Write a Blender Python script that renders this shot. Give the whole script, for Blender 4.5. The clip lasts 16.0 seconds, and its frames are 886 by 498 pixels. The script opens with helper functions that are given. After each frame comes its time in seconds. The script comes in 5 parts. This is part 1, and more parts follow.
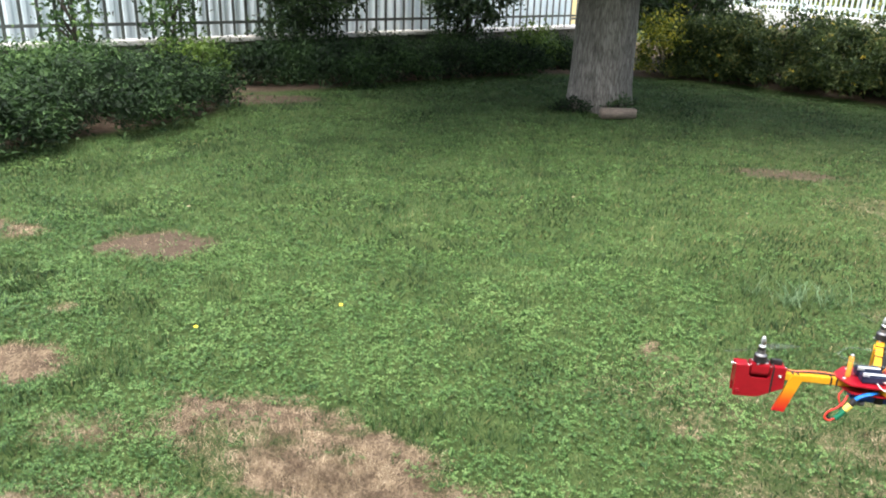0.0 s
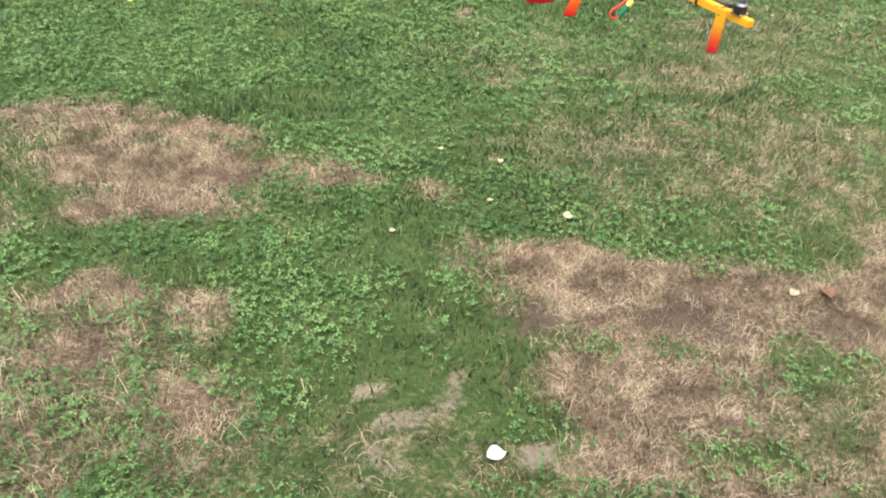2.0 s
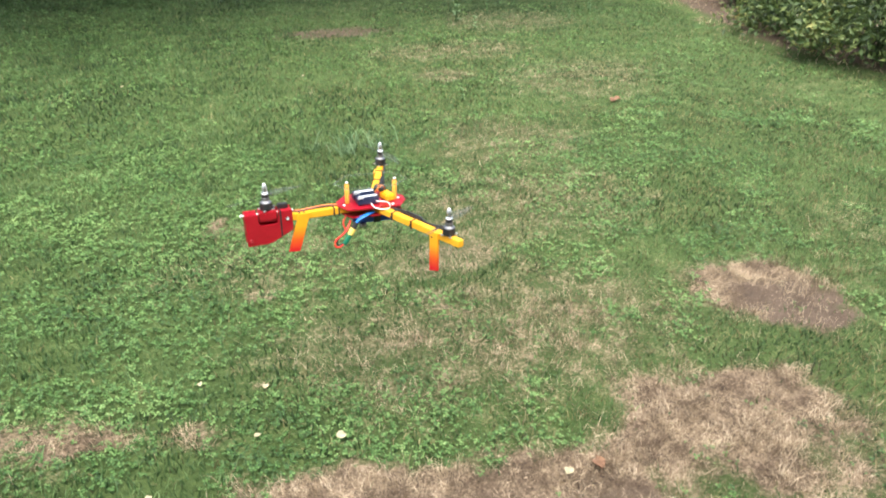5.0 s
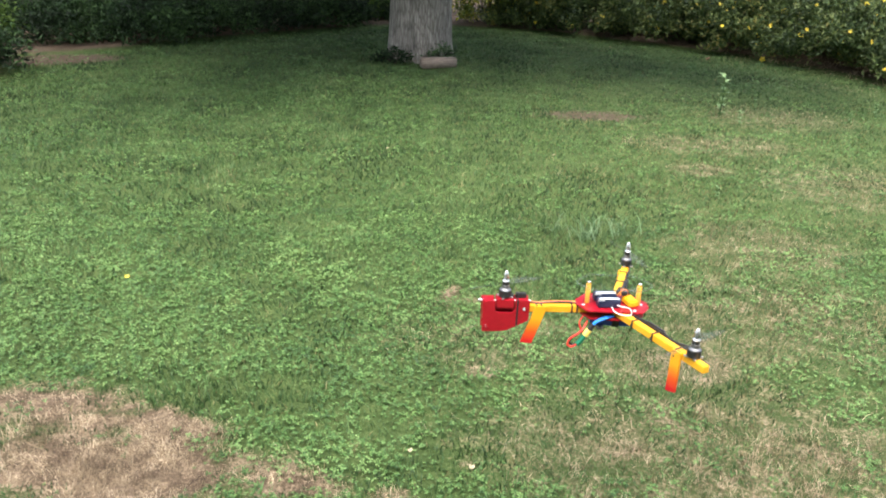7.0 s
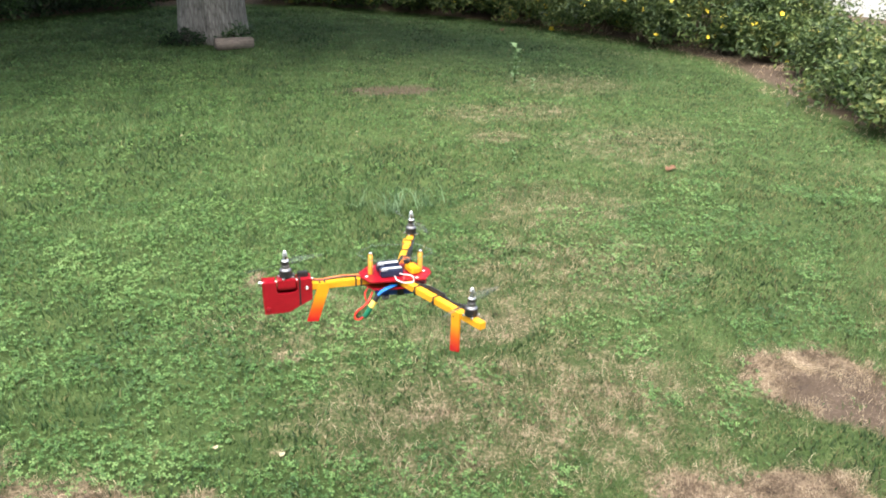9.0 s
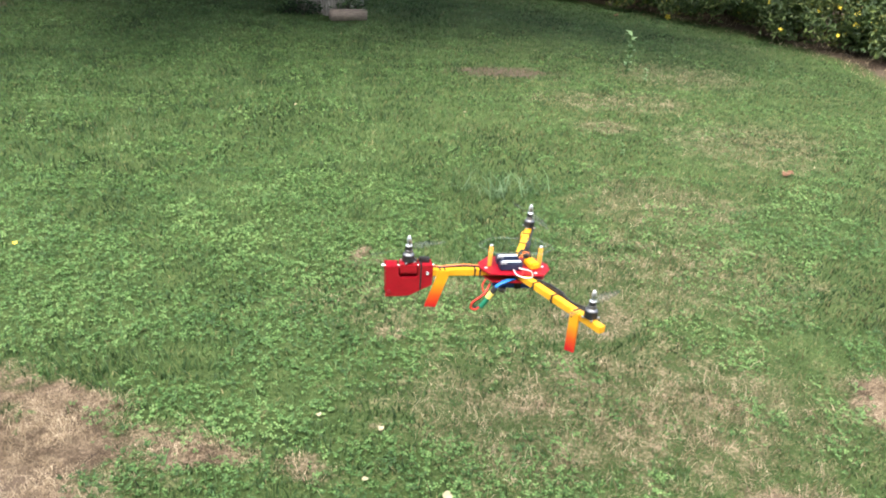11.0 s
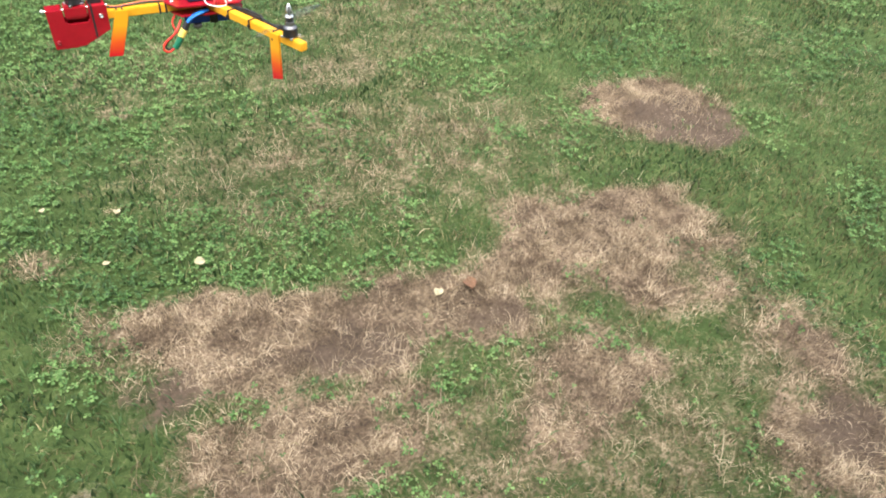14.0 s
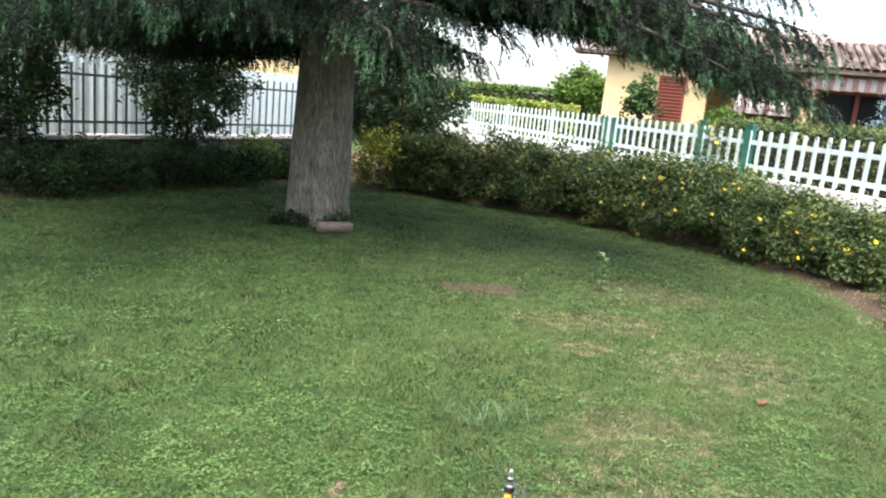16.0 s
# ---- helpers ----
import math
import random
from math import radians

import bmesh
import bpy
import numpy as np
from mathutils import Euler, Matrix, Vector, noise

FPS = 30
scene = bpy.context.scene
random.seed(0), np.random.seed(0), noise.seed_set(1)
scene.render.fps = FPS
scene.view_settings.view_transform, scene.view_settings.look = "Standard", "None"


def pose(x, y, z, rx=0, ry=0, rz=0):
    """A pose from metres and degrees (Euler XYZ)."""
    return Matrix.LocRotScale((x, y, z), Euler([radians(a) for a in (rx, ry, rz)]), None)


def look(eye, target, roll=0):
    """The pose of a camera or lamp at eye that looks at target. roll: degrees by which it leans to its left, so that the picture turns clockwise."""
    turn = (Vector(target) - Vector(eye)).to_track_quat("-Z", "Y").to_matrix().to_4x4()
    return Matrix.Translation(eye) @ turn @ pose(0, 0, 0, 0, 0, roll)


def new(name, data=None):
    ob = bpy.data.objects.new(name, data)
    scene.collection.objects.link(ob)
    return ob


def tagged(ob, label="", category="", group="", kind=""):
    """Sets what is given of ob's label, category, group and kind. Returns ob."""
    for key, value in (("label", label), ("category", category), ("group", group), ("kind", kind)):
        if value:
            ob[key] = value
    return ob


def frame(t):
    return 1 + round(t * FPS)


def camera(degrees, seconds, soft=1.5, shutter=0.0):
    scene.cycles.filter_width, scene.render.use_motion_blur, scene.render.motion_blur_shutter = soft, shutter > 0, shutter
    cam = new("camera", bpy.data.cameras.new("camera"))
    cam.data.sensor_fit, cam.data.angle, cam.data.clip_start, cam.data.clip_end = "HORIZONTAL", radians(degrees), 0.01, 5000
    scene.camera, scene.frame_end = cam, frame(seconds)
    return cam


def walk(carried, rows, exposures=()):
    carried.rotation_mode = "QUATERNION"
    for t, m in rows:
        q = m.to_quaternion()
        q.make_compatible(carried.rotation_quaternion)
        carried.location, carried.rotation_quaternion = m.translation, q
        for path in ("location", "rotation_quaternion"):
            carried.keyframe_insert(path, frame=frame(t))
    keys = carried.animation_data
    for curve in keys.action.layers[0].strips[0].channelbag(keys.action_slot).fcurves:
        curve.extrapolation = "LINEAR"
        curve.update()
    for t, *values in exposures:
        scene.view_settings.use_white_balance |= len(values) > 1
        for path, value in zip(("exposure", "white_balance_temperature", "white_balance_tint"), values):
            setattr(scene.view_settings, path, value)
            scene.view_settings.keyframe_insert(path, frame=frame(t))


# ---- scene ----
cam = camera(61.6, 16.0, soft=1.9, shutter=0.15)
PATH = [
    (0, (-0.126, 1.508, 1.528), (-0.47, 3.353, 0.836), 1.8),
    (0.5, (-0.064, 1.481, 1.457), (-0.358, 3.273, 0.617), 1.5),
    (1, (0.035, 1.51, 1.245), (-0.095, 3.162, 0.125), 1.8),
    (1.5, (-0.052, 1.422, 1.348), (0.016, 3.006, 0.129), 3.1),
    (2, (-0.032, 1.414, 1.319), (0.08, 2.94, 0.03), 2.5),
    (2.5, (0.01, 1.413, 1.324), (0.204, 2.884, -0.017), -0.9),
    (3, (0.057, 1.444, 1.379), (0.383, 2.941, 0.092), 1.1),
    (3.5, (0.129, 1.456, 1.408), (0.648, 2.976, 0.215), 1.2),
    (3.7, (0.147, 1.462, 1.415), (0.774, 2.966, 0.255), 1.9),
    (5.8, (0.148, 1.593, 1.477), (0.667, 3.338, 0.649), 3.5),
    (6, (0.149, 1.605, 1.48), (0.577, 3.382, 0.668), 3.8),
    (6.5, (0.117, 1.603, 1.5), (0.308, 3.429, 0.708), 3.2),
    (7, (0.125, 1.6, 1.49), (0.175, 3.437, 0.703), 2.0),
    (7.5, (0.127, 1.608, 1.483), (0.243, 3.42, 0.646), 3.4),
    (8, (0.146, 1.611, 1.501), (0.334, 3.415, 0.658), 3.6),
    (8.5, (0.208, 1.607, 1.496), (0.573, 3.397, 0.681), 2.6),
    (8.7, (0.241, 1.6, 1.472), (0.743, 3.359, 0.662), 2.1),
    (10.8, (0.183, 1.603, 1.534), (0.493, 3.362, 0.634), 4.1),
    (11, (0.158, 1.62, 1.506), (0.432, 3.392, 0.62), 4.2),
    (11.5, (0.184, 1.61, 1.485), (0.405, 3.395, 0.611), 2.1),
    (12, (0.224, 1.584, 1.427), (0.596, 3.27, 0.418), 2.5),
    (12.5, (0.231, 1.589, 1.408), (0.648, 3.188, 0.282), 3.8),
    (13, (0.288, 1.575, 1.405), (0.783, 3.091, 0.198), 2.6),
    (13.5, (0.302, 1.577, 1.382), (0.937, 2.993, 0.119), 5.3),
    (14, (0.321, 1.569, 1.37), (1.05, 2.886, 0.053), 5.5),
    (14.5, (0.265, 1.619, 1.472), (1.012, 3.166, 0.448), 5.7),
    (14.8, (0.261, 1.670, 1.621), (0.975, 3.341, 0.786), 5.7),
    (15, (0.261, 1.659, 1.649), (0.937, 3.410, 0.961), 4.8),
    (15.2, (0.230, 1.668, 1.696), (0.870, 3.474, 1.121), 5.8),
    (15.4, (0.189, 1.637, 1.672), (0.765, 3.488, 1.182), 5.8),
    (15.5, (0.212, 1.656, 1.698), (0.744, 3.526, 1.232), 5.2),
    (15.6, (0.164, 1.613, 1.67), (0.649, 3.508, 1.25), 5.8),
    (15.8, (0.125, 1.632, 1.681), (0.53, 3.55, 1.283), 6.1),
    (16, (0.133, 1.625, 1.7), (0.447, 3.56, 1.303), 5.5),
]
walk(cam, [(t, look(eye, target, roll)) for t, eye, target, roll in PATH],
     exposures=[(0, 2.0), (0.5, 2.0), (1, 1.95), (2.5, 1.92), (3.5, 2.0), (6, 2.12), (11.5, 2.12), (12.5, 2.12), (13, 2.08), (14, 1.95), (14.5, 2.0), (15, 1.92), (15.5, 2.0), (16, 2.03)])

# ---- light ----
SUN_EL, SUN_AZ = 68.0, 200.0      # degrees; azimuth clockwise from +y
world = bpy.data.worlds.new("sky")
scene.world = world
world.use_nodes = True
wn = world.node_tree
for n in list(wn.nodes):
    wn.nodes.remove(n)
w_out = wn.nodes.new("ShaderNodeOutputWorld")
w_bg = wn.nodes.new("ShaderNodeBackground")
w_sky = wn.nodes.new("ShaderNodeTexSky")
w_hsv = wn.nodes.new("ShaderNodeHueSaturation")
w_sky.sky_type = 'NISHITA'
w_sky.sun_disc = False
w_sky.sun_elevation = radians(SUN_EL)
w_sky.sun_rotation = radians(SUN_AZ)
w_sky.dust_density = 3.0
w_hsv.inputs["Saturation"].default_value = 0.55
w_bg.inputs["Strength"].default_value = 0.15
wn.links.new(w_sky.outputs[0], w_hsv.inputs["Color"])
wn.links.new(w_hsv.outputs[0], w_bg.inputs["Color"])
wn.links.new(w_bg.outputs[0], w_out.inputs["Surface"])

sun_data = bpy.data.lights.new("sun", 'SUN')
sun_data.energy = 1.5
sun_data.angle = radians(50)
sun_data.color = (1.0, 0.93, 0.82)
sun = new("sun", sun_data)
az, el = radians(SUN_AZ), radians(SUN_EL)
sun.matrix_world = look((30 * math.sin(az) * math.cos(el), 30 * math.cos(az) * math.cos(el), 30 * math.sin(el)), (0, 0, 0))
scene.view_settings.exposure = 2.0


# ---- materials ----
def mat(name):
    m = bpy.data.materials.new(name)
    m.use_nodes = True
    nt = m.node_tree
    return m, nt, nt.nodes["Principled BSDF"]


def add(nt, kind, **inputs):
    n = nt.nodes.new(kind)
    for k, v in inputs.items():
        n.inputs[k].default_value = v
    return n


def ramp(nt, fac, *stops):
    r = nt.nodes.new("ShaderNodeValToRGB")
    e = r.color_ramp.elements
    while len(e) < len(stops):
        e.new(0.5)
    for i, (p, c) in enumerate(stops):
        e[i].position = p
        e[i].color = (*c, 1)
    nt.links.new(fac, r.inputs[0])
    return r.outputs[0]


def surface(name, c1, c2, scale=8.0, rough=0.6, metal=0.0, bump=0.2, fine=60.0, stretch=(1, 1, 1), dist=0.004, coat=0.0):
    """A painted or raw surface: two colours mixed at two scales, with fine relief and uneven gloss."""
    m, nt, b = mat(name)
    tc = nt.nodes.new("ShaderNodeTexCoord")
    mp = add(nt, "ShaderNodeMapping", Scale=stretch)
    nt.links.new(tc.outputs["Object"], mp.inputs["Vector"])
    n1 = add(nt, "ShaderNodeTexNoise", Scale=scale, Detail=6.0, Roughness=0.6)
    n2 = add(nt, "ShaderNodeTexNoise", Scale=fine, Detail=3.0)
    for n in (n1, n2):
        nt.links.new(mp.outputs[0], n.inputs["Vector"])
    mx = nt.nodes.new("ShaderNodeMath")
    mx.operation = 'MULTIPLY_ADD'
    mx.inputs[1].default_value = 0.35
    nt.links.new(n2.outputs[0], mx.inputs[0])
    nt.links.new(n1.outputs[0], mx.inputs[2])
    col = ramp(nt, mx.outputs[0], (0.45, c1), (0.9, c2))
    nt.links.new(col, b.inputs["Base Color"])
    b.inputs["Metallic"].default_value = metal
    b.inputs["Coat Weight"].default_value = coat
    mr = add(nt, "ShaderNodeMapRange")
    mr.inputs[3].default_value, mr.inputs[4].default_value = max(rough - 0.12, 0.02), min(rough + 0.12, 1)
    nt.links.new(n1.outputs[0], mr.inputs[0])
    nt.links.new(mr.outputs[0], b.inputs["Roughness"])
    bp = add(nt, "ShaderNodeBump", Strength=bump, Distance=dist)
    nt.links.new(n2.outputs[0], bp.inputs["Height"])
    nt.links.new(bp.outputs[0], b.inputs["Normal"])
    return m


def leafy(name, dark, mid, light, trans=0.25, rough=0.5, patch=1.2, yellow=None, drift=(-0.1, 0.4), each=0.7, clump=0.0, clump_scale=9.0):
    """Leaves or blades: a colour for each one, drifting over larger patches, with light passing through."""
    m, nt, b = mat(name)
    geo = nt.nodes.new("ShaderNodeNewGeometry")
    nz = add(nt, "ShaderNodeTexNoise", Scale=patch, Detail=3.0)
    nt.links.new(geo.outputs["Position"], nz.inputs["Vector"])
    ma = nt.nodes.new("ShaderNodeMath")
    ma.operation = 'MULTIPLY_ADD'
    ma.inputs[1].default_value = each
    nt.links.new(geo.outputs["Random Per Island"], ma.inputs[0])
    sh = add(nt, "ShaderNodeMapRange")
    sh.inputs[1].default_value, sh.inputs[2].default_value = 0.3, 0.7
    sh.inputs[3].default_value, sh.inputs[4].default_value = drift
    nt.links.new(nz.outputs[0], sh.inputs[0])
    nt.links.new(sh.outputs[0], ma.inputs[2])
    tone = ma.outputs[0]
    if clump:       # tufts a hand's width across, lighter and darker
        cz = add(nt, "ShaderNodeTexNoise", Scale=clump_scale, Detail=2.0)
        nt.links.new(geo.outputs["Position"], cz.inputs["Vector"])
        cm = add(nt, "ShaderNodeMapRange")
        cm.inputs[1].default_value, cm.inputs[2].default_value = 0.3, 0.7
        cm.inputs[3].default_value, cm.inputs[4].default_value = -clump, clump
        nt.links.new(cz.outputs[0], cm.inputs[0])
        both = nt.nodes.new("ShaderNodeMath")
        nt.links.new(tone, both.inputs[0])
        nt.links.new(cm.outputs[0], both.inputs[1])
        tone = both.outputs[0]
    stops = [(0.1, dark), (0.5, mid), (0.9, light)]
    if yellow:
        stops[-1] = (0.85, light)
        stops.append((0.97, yellow))
    col = ramp(nt, tone, *stops)
    nt.links.new(col, b.inputs["Base Color"])
    b.inputs["Roughness"].default_value = rough
    b.inputs["Specular IOR Level"].default_value = 0.35
    tr = nt.nodes.new("ShaderNodeBsdfTranslucent")
    nt.links.new(col, tr.inputs["Color"])
    mix = add(nt, "ShaderNodeMixShader", Fac=trans)
    nt.links.new(b.outputs[0], mix.inputs[1])
    nt.links.new(tr.outputs[0], mix.inputs[2])
    nt.links.new(mix.outputs[0], nt.nodes["Material Output"].inputs["Surface"])
    return m


def ground_material():
    """Lawn floor: mossy thatch, straw where 'dry' is high, bare brown soil where 'soil' is high."""
    m, nt, b = mat("lawn floor")
    geo = nt.nodes.new("ShaderNodeNewGeometry")
    fine = add(nt, "ShaderNodeTexNoise", Scale=85.0, Detail=8.0, Roughness=0.75)
    mid = add(nt, "ShaderNodeTexNoise", Scale=9.0, Detail=6.0, Roughness=0.65)
    broad = add(nt, "ShaderNodeTexNoise", Scale=0.9, Detail=4.0)
    for n in (fine, mid, broad):
        nt.links.new(geo.outputs["Position"], n.inputs["Vector"])

    def math_node(op, a, c):
        n = nt.nodes.new("ShaderNodeMath")
        n.operation = op
        for i, v in enumerate((a, c)):
            if isinstance(v, (int, float)):
                n.inputs[i].default_value = v
            else:
                nt.links.new(v, n.inputs[i])
        return n.outputs[0]
    tex = math_node('ADD', math_node('MULTIPLY', fine.outputs[0], 0.6), math_node('MULTIPLY', mid.outputs[0], 0.4))
    green = ramp(nt, tex, (0.3, (0.020, 0.034, 0.011)), (0.5, (0.058, 0.092, 0.028)), (0.72, (0.140, 0.180, 0.064)))
    straw = ramp(nt, tex, (0.38, (0.034, 0.024, 0.017)), (0.5, (0.140, 0.101, 0.068)), (0.63, (0.36, 0.278, 0.190)))
    earth = ramp(nt, tex, (0.3, (0.042, 0.030, 0.022)), (0.55, (0.115, 0.084, 0.061)), (0.75, (0.21, 0.162, 0.122)))

    def masked(attr, spread):
        a = nt.nodes.new("ShaderNodeAttribute")
        a.attribute_name = attr
        v = math_node('ADD', a.outputs["Fac"], math_node('MULTIPLY', math_node('SUBTRACT', tex, 0.5), spread))
        mr = add(nt, "ShaderNodeMapRange")
        mr.inputs[1].default_value, mr.inputs[2].default_value = 0.30, 0.72
        nt.links.new(v, mr.inputs[0])
        return mr.outputs[0]

    def blend(f, a, c):
        n = nt.nodes.new("ShaderNodeMix")
        n.data_type = 'RGBA'
        nt.links.new(f, n.inputs[0])
        nt.links.new(a, n.inputs[6])
        nt.links.new(c, n.inputs[7])
        return n.outputs[2]
    col = blend(masked("dry", 2.2), green, straw)
    col = blend(masked("soil", 2.0), col, earth)
    sand = ramp(nt, tex, (0.3, (0.10, 0.081, 0.057)), (0.5, (0.205, 0.170, 0.122)), (0.7, (0.34, 0.288, 0.217)))
    col = blend(masked("pale", 2.4), col, sand)
    nt.links.new(col, b.inputs["Base Color"])
    b.inputs["Roughness"].default_value = 0.95
    b.inputs["Specular IOR Level"].default_value = 0.15
    bp = add(nt, "ShaderNodeBump", Strength=0.8, Distance=0.03)
    nt.links.new(tex, bp.inputs["Height"])
    nt.links.new(bp.outputs[0], b.inputs["Normal"])
    return m


def bark_material(name, c1, c2, c3):
    m, nt, b = mat(name)
    tc = nt.nodes.new("ShaderNodeTexCoord")
    mp = add(nt, "ShaderNodeMapping", Scale=(1, 1, 0.16))
    nt.links.new(tc.outputs["Object"], mp.inputs["Vector"])
    v = add(nt, "ShaderNodeTexVoronoi", Scale=34.0)
    v.feature = 'DISTANCE_TO_EDGE'
    n1 = add(nt, "ShaderNodeTexNoise", Scale=26.0, Detail=8.0, Roughness=0.7)
    n2 = add(nt, "ShaderNodeTexNoise", Scale=3.6, Detail=7.0, Roughness=0.65)
    nt.links.new(mp.outputs[0], v.inputs["Vector"])
    nt.links.new(mp.outputs[0], n1.inputs["Vector"])
    nt.links.new(tc.outputs["Object"], n2.inputs["Vector"])
    ma = nt.nodes.new("ShaderNodeMath")
    ma.operation = 'MULTIPLY_ADD'
    ma.inputs[1].default_value = 0.5
    nt.links.new(n2.outputs[0], ma.inputs[0])
    nt.links.new(n1.outputs[0], ma.inputs[2])
    fis = add(nt, "ShaderNodeMapRange")
    fis.inputs[1].default_value, fis.inputs[2].default_value = 0.0, 0.16
    fis.inputs[3].default_value, fis.inputs[4].default_value = -0.15, 0.04
    nt.links.new(v.outputs["Distance"], fis.inputs[0])
    deep = nt.nodes.new("ShaderNodeMath")
    nt.links.new(ma.outputs[0], deep.inputs[0])
    nt.links.new(fis.outputs[0], deep.inputs[1])
    nt.links.new(ramp(nt, deep.outputs[0], (0.40, c1), (0.74, c2), (0.98, c3)), b.inputs["Base Color"])
    b.inputs["Roughness"].default_value = 0.92
    h = nt.nodes.new("ShaderNodeMath")
    h.operation = 'ADD'
    nt.links.new(v.outputs["Distance"], h.inputs[0])
    nt.links.new(n1.outputs[0], h.inputs[1])
    bp = add(nt, "ShaderNodeBump", Strength=0.9, Distance=0.02)
    nt.links.new(h.outputs[0], bp.inputs["Height"])
    nt.links.new(bp.outputs[0], b.inputs["Normal"])
    return m


def striped(name, c1, c2, per_metre):
    """Awning cloth with even stripes across its local x."""
    m, nt, b = mat(name)
    tc = nt.nodes.new("ShaderNodeTexCoord")
    mp = add(nt, "ShaderNodeMapping", Scale=(per_metre, 0, 0))
    nt.links.new(tc.outputs["Object"], mp.inputs["Vector"])
    ch = add(nt, "ShaderNodeTexChecker", Scale=1.0, Color1=(*c1, 1), Color2=(*c2, 1))
    nt.links.new(mp.outputs[0], ch.inputs["Vector"])
    nz = add(nt, "ShaderNodeTexNoise", Scale=5.0, Detail=5.0)
    nt.links.new(tc.outputs["Object"], nz.inputs["Vector"])
    n = nt.nodes.new("ShaderNodeMix")
    n.data_type = 'RGBA'
    n.blend_type = 'MULTIPLY'
    n.inputs[0].default_value = 0.35
    nt.links.new(ch.outputs[0], n.inputs[6])
    nt.links.new(nz.outputs[0], n.inputs[7])
    nt.links.new(n.outputs[2], b.inputs["Base Color"])
    b.inputs["Roughness"].default_value = 0.9
    return m


def faded_leg():
    """Yellow paint that passes into red towards the foot (local z from 0 down to -0.085)."""
    m, nt, b = mat("yellow to red paint")
    tc = nt.nodes.new("ShaderNodeTexCoord")
    sp = nt.nodes.new("ShaderNodeSeparateXYZ")
    nt.links.new(tc.outputs["Object"], sp.inputs[0])
    nz = add(nt, "ShaderNodeTexNoise", Scale=60.0, Detail=4.0)
    nt.links.new(tc.outputs["Object"], nz.inputs["Vector"])
    ma = nt.nodes.new("ShaderNodeMath")
    ma.operation = 'MULTIPLY_ADD'
    ma.inputs[1].default_value = 0.006
    nt.links.new(nz.outputs[0], ma.inputs[0])
    nt.links.new(sp.outputs[2], ma.inputs[2])
    mr = add(nt, "ShaderNodeMapRange")
    mr.inputs[1].default_value, mr.inputs[2].default_value = -0.09, 0.0
    nt.links.new(ma.outputs[0], mr.inputs[0])
    nt.links.new(ramp(nt, mr.outputs[0], (0.12, (0.50, 0.006, 0.014)), (0.42, (0.66, 0.09, 0.010)), (0.78, (0.74, 0.34, 0.012))), b.inputs["Base Color"])
    b.inputs["Roughness"].default_value = 0.45
    return m


M_GROUND = ground_material()
M_GRASS = leafy("grass blades", (0.017, 0.040, 0.013), (0.067, 0.132, 0.044), (0.180, 0.260, 0.102), 0.3, 0.55, 1.3, (0.29, 0.28, 0.13), (-0.12, 0.50), 0.45, 0.20, 7.0)
M_CLOVER = leafy("clover leaves", (0.022, 0.060, 0.016), (0.086, 0.180, 0.048), (0.210, 0.330, 0.110), 0.25, 0.5, 1.4, None, (0.0, 0.45), 0.5, 0.18, 8.0)
M_WITHER = leafy("withered olive blades", (0.040, 0.040, 0.016), (0.135, 0.125, 0.055), (0.31, 0.275, 0.140), 0.25, 0.65, 1.8, None, (-0.1, 0.45), 0.6, 0.15, 9.0)
M_STRAW = leafy("dry straw blades", (0.062, 0.044, 0.029), (0.255, 0.190, 0.121), (0.66, 0.54, 0.38), 0.15, 0.8, 7.0, None, (-0.1, 0.4), 0.7, 0.18, 14.0)
M_TUFT = leafy("pale coarse grass", (0.07, 0.13, 0.055), (0.14, 0.23, 0.11), (0.28, 0.38, 0.22), 0.25, 0.45, 2.0)
M_WEED = leafy("pale weed leaves", (0.06, 0.12, 0.045), (0.115, 0.20, 0.08), (0.20, 0.30, 0.14), 0.25, 0.5, 2.0)
# near-black stops and wide drift put the crown's inner shade into the colour
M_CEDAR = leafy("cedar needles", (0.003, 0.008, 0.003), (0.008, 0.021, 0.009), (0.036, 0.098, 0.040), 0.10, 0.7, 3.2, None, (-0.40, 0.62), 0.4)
# lighter copy for the hanging tips, their highlights put into the colour
M_CEDARLIT = leafy("lit cedar needles", (0.018, 0.050, 0.020), (0.056, 0.135, 0.060), (0.145, 0.275, 0.130), 0.2, 0.6, 3.2, None, (-0.3, 0.5), 0.5)
M_LAUREL = leafy("dark glossy leaves", (0.011, 0.026, 0.010), (0.032, 0.068, 0.024), (0.100, 0.165, 0.062), 0.15, 0.35, 1.5)
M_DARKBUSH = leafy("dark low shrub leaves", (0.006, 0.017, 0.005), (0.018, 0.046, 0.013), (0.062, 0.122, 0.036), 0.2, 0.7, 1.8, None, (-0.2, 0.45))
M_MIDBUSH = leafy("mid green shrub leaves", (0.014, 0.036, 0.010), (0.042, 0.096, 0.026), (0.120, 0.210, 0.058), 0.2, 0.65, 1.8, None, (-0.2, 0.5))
M_HYPER = leafy("hypericum leaves", (0.018, 0.036, 0.011), (0.062, 0.104, 0.032), (0.175, 0.222, 0.068), 0.25, 0.55, 2.2, (0.30, 0.27, 0.08))
M_YELBUSH = leafy("yellow green leaves", (0.04, 0.075, 0.010), (0.17, 0.22, 0.03), (0.62, 0.56, 0.06), 0.3, 0.5, 2.0)
M_LIGHTBUSH = leafy("light green leaves", (0.04, 0.08, 0.015), (0.10, 0.18, 0.03), (0.20, 0.30, 0.06), 0.3, 0.5, 2.0)
M_HEDGE = leafy("hedge leaves", (0.036, 0.066, 0.02), (0.098, 0.148, 0.046), (0.25, 0.28, 0.105), 0.25, 0.5, 1.5)
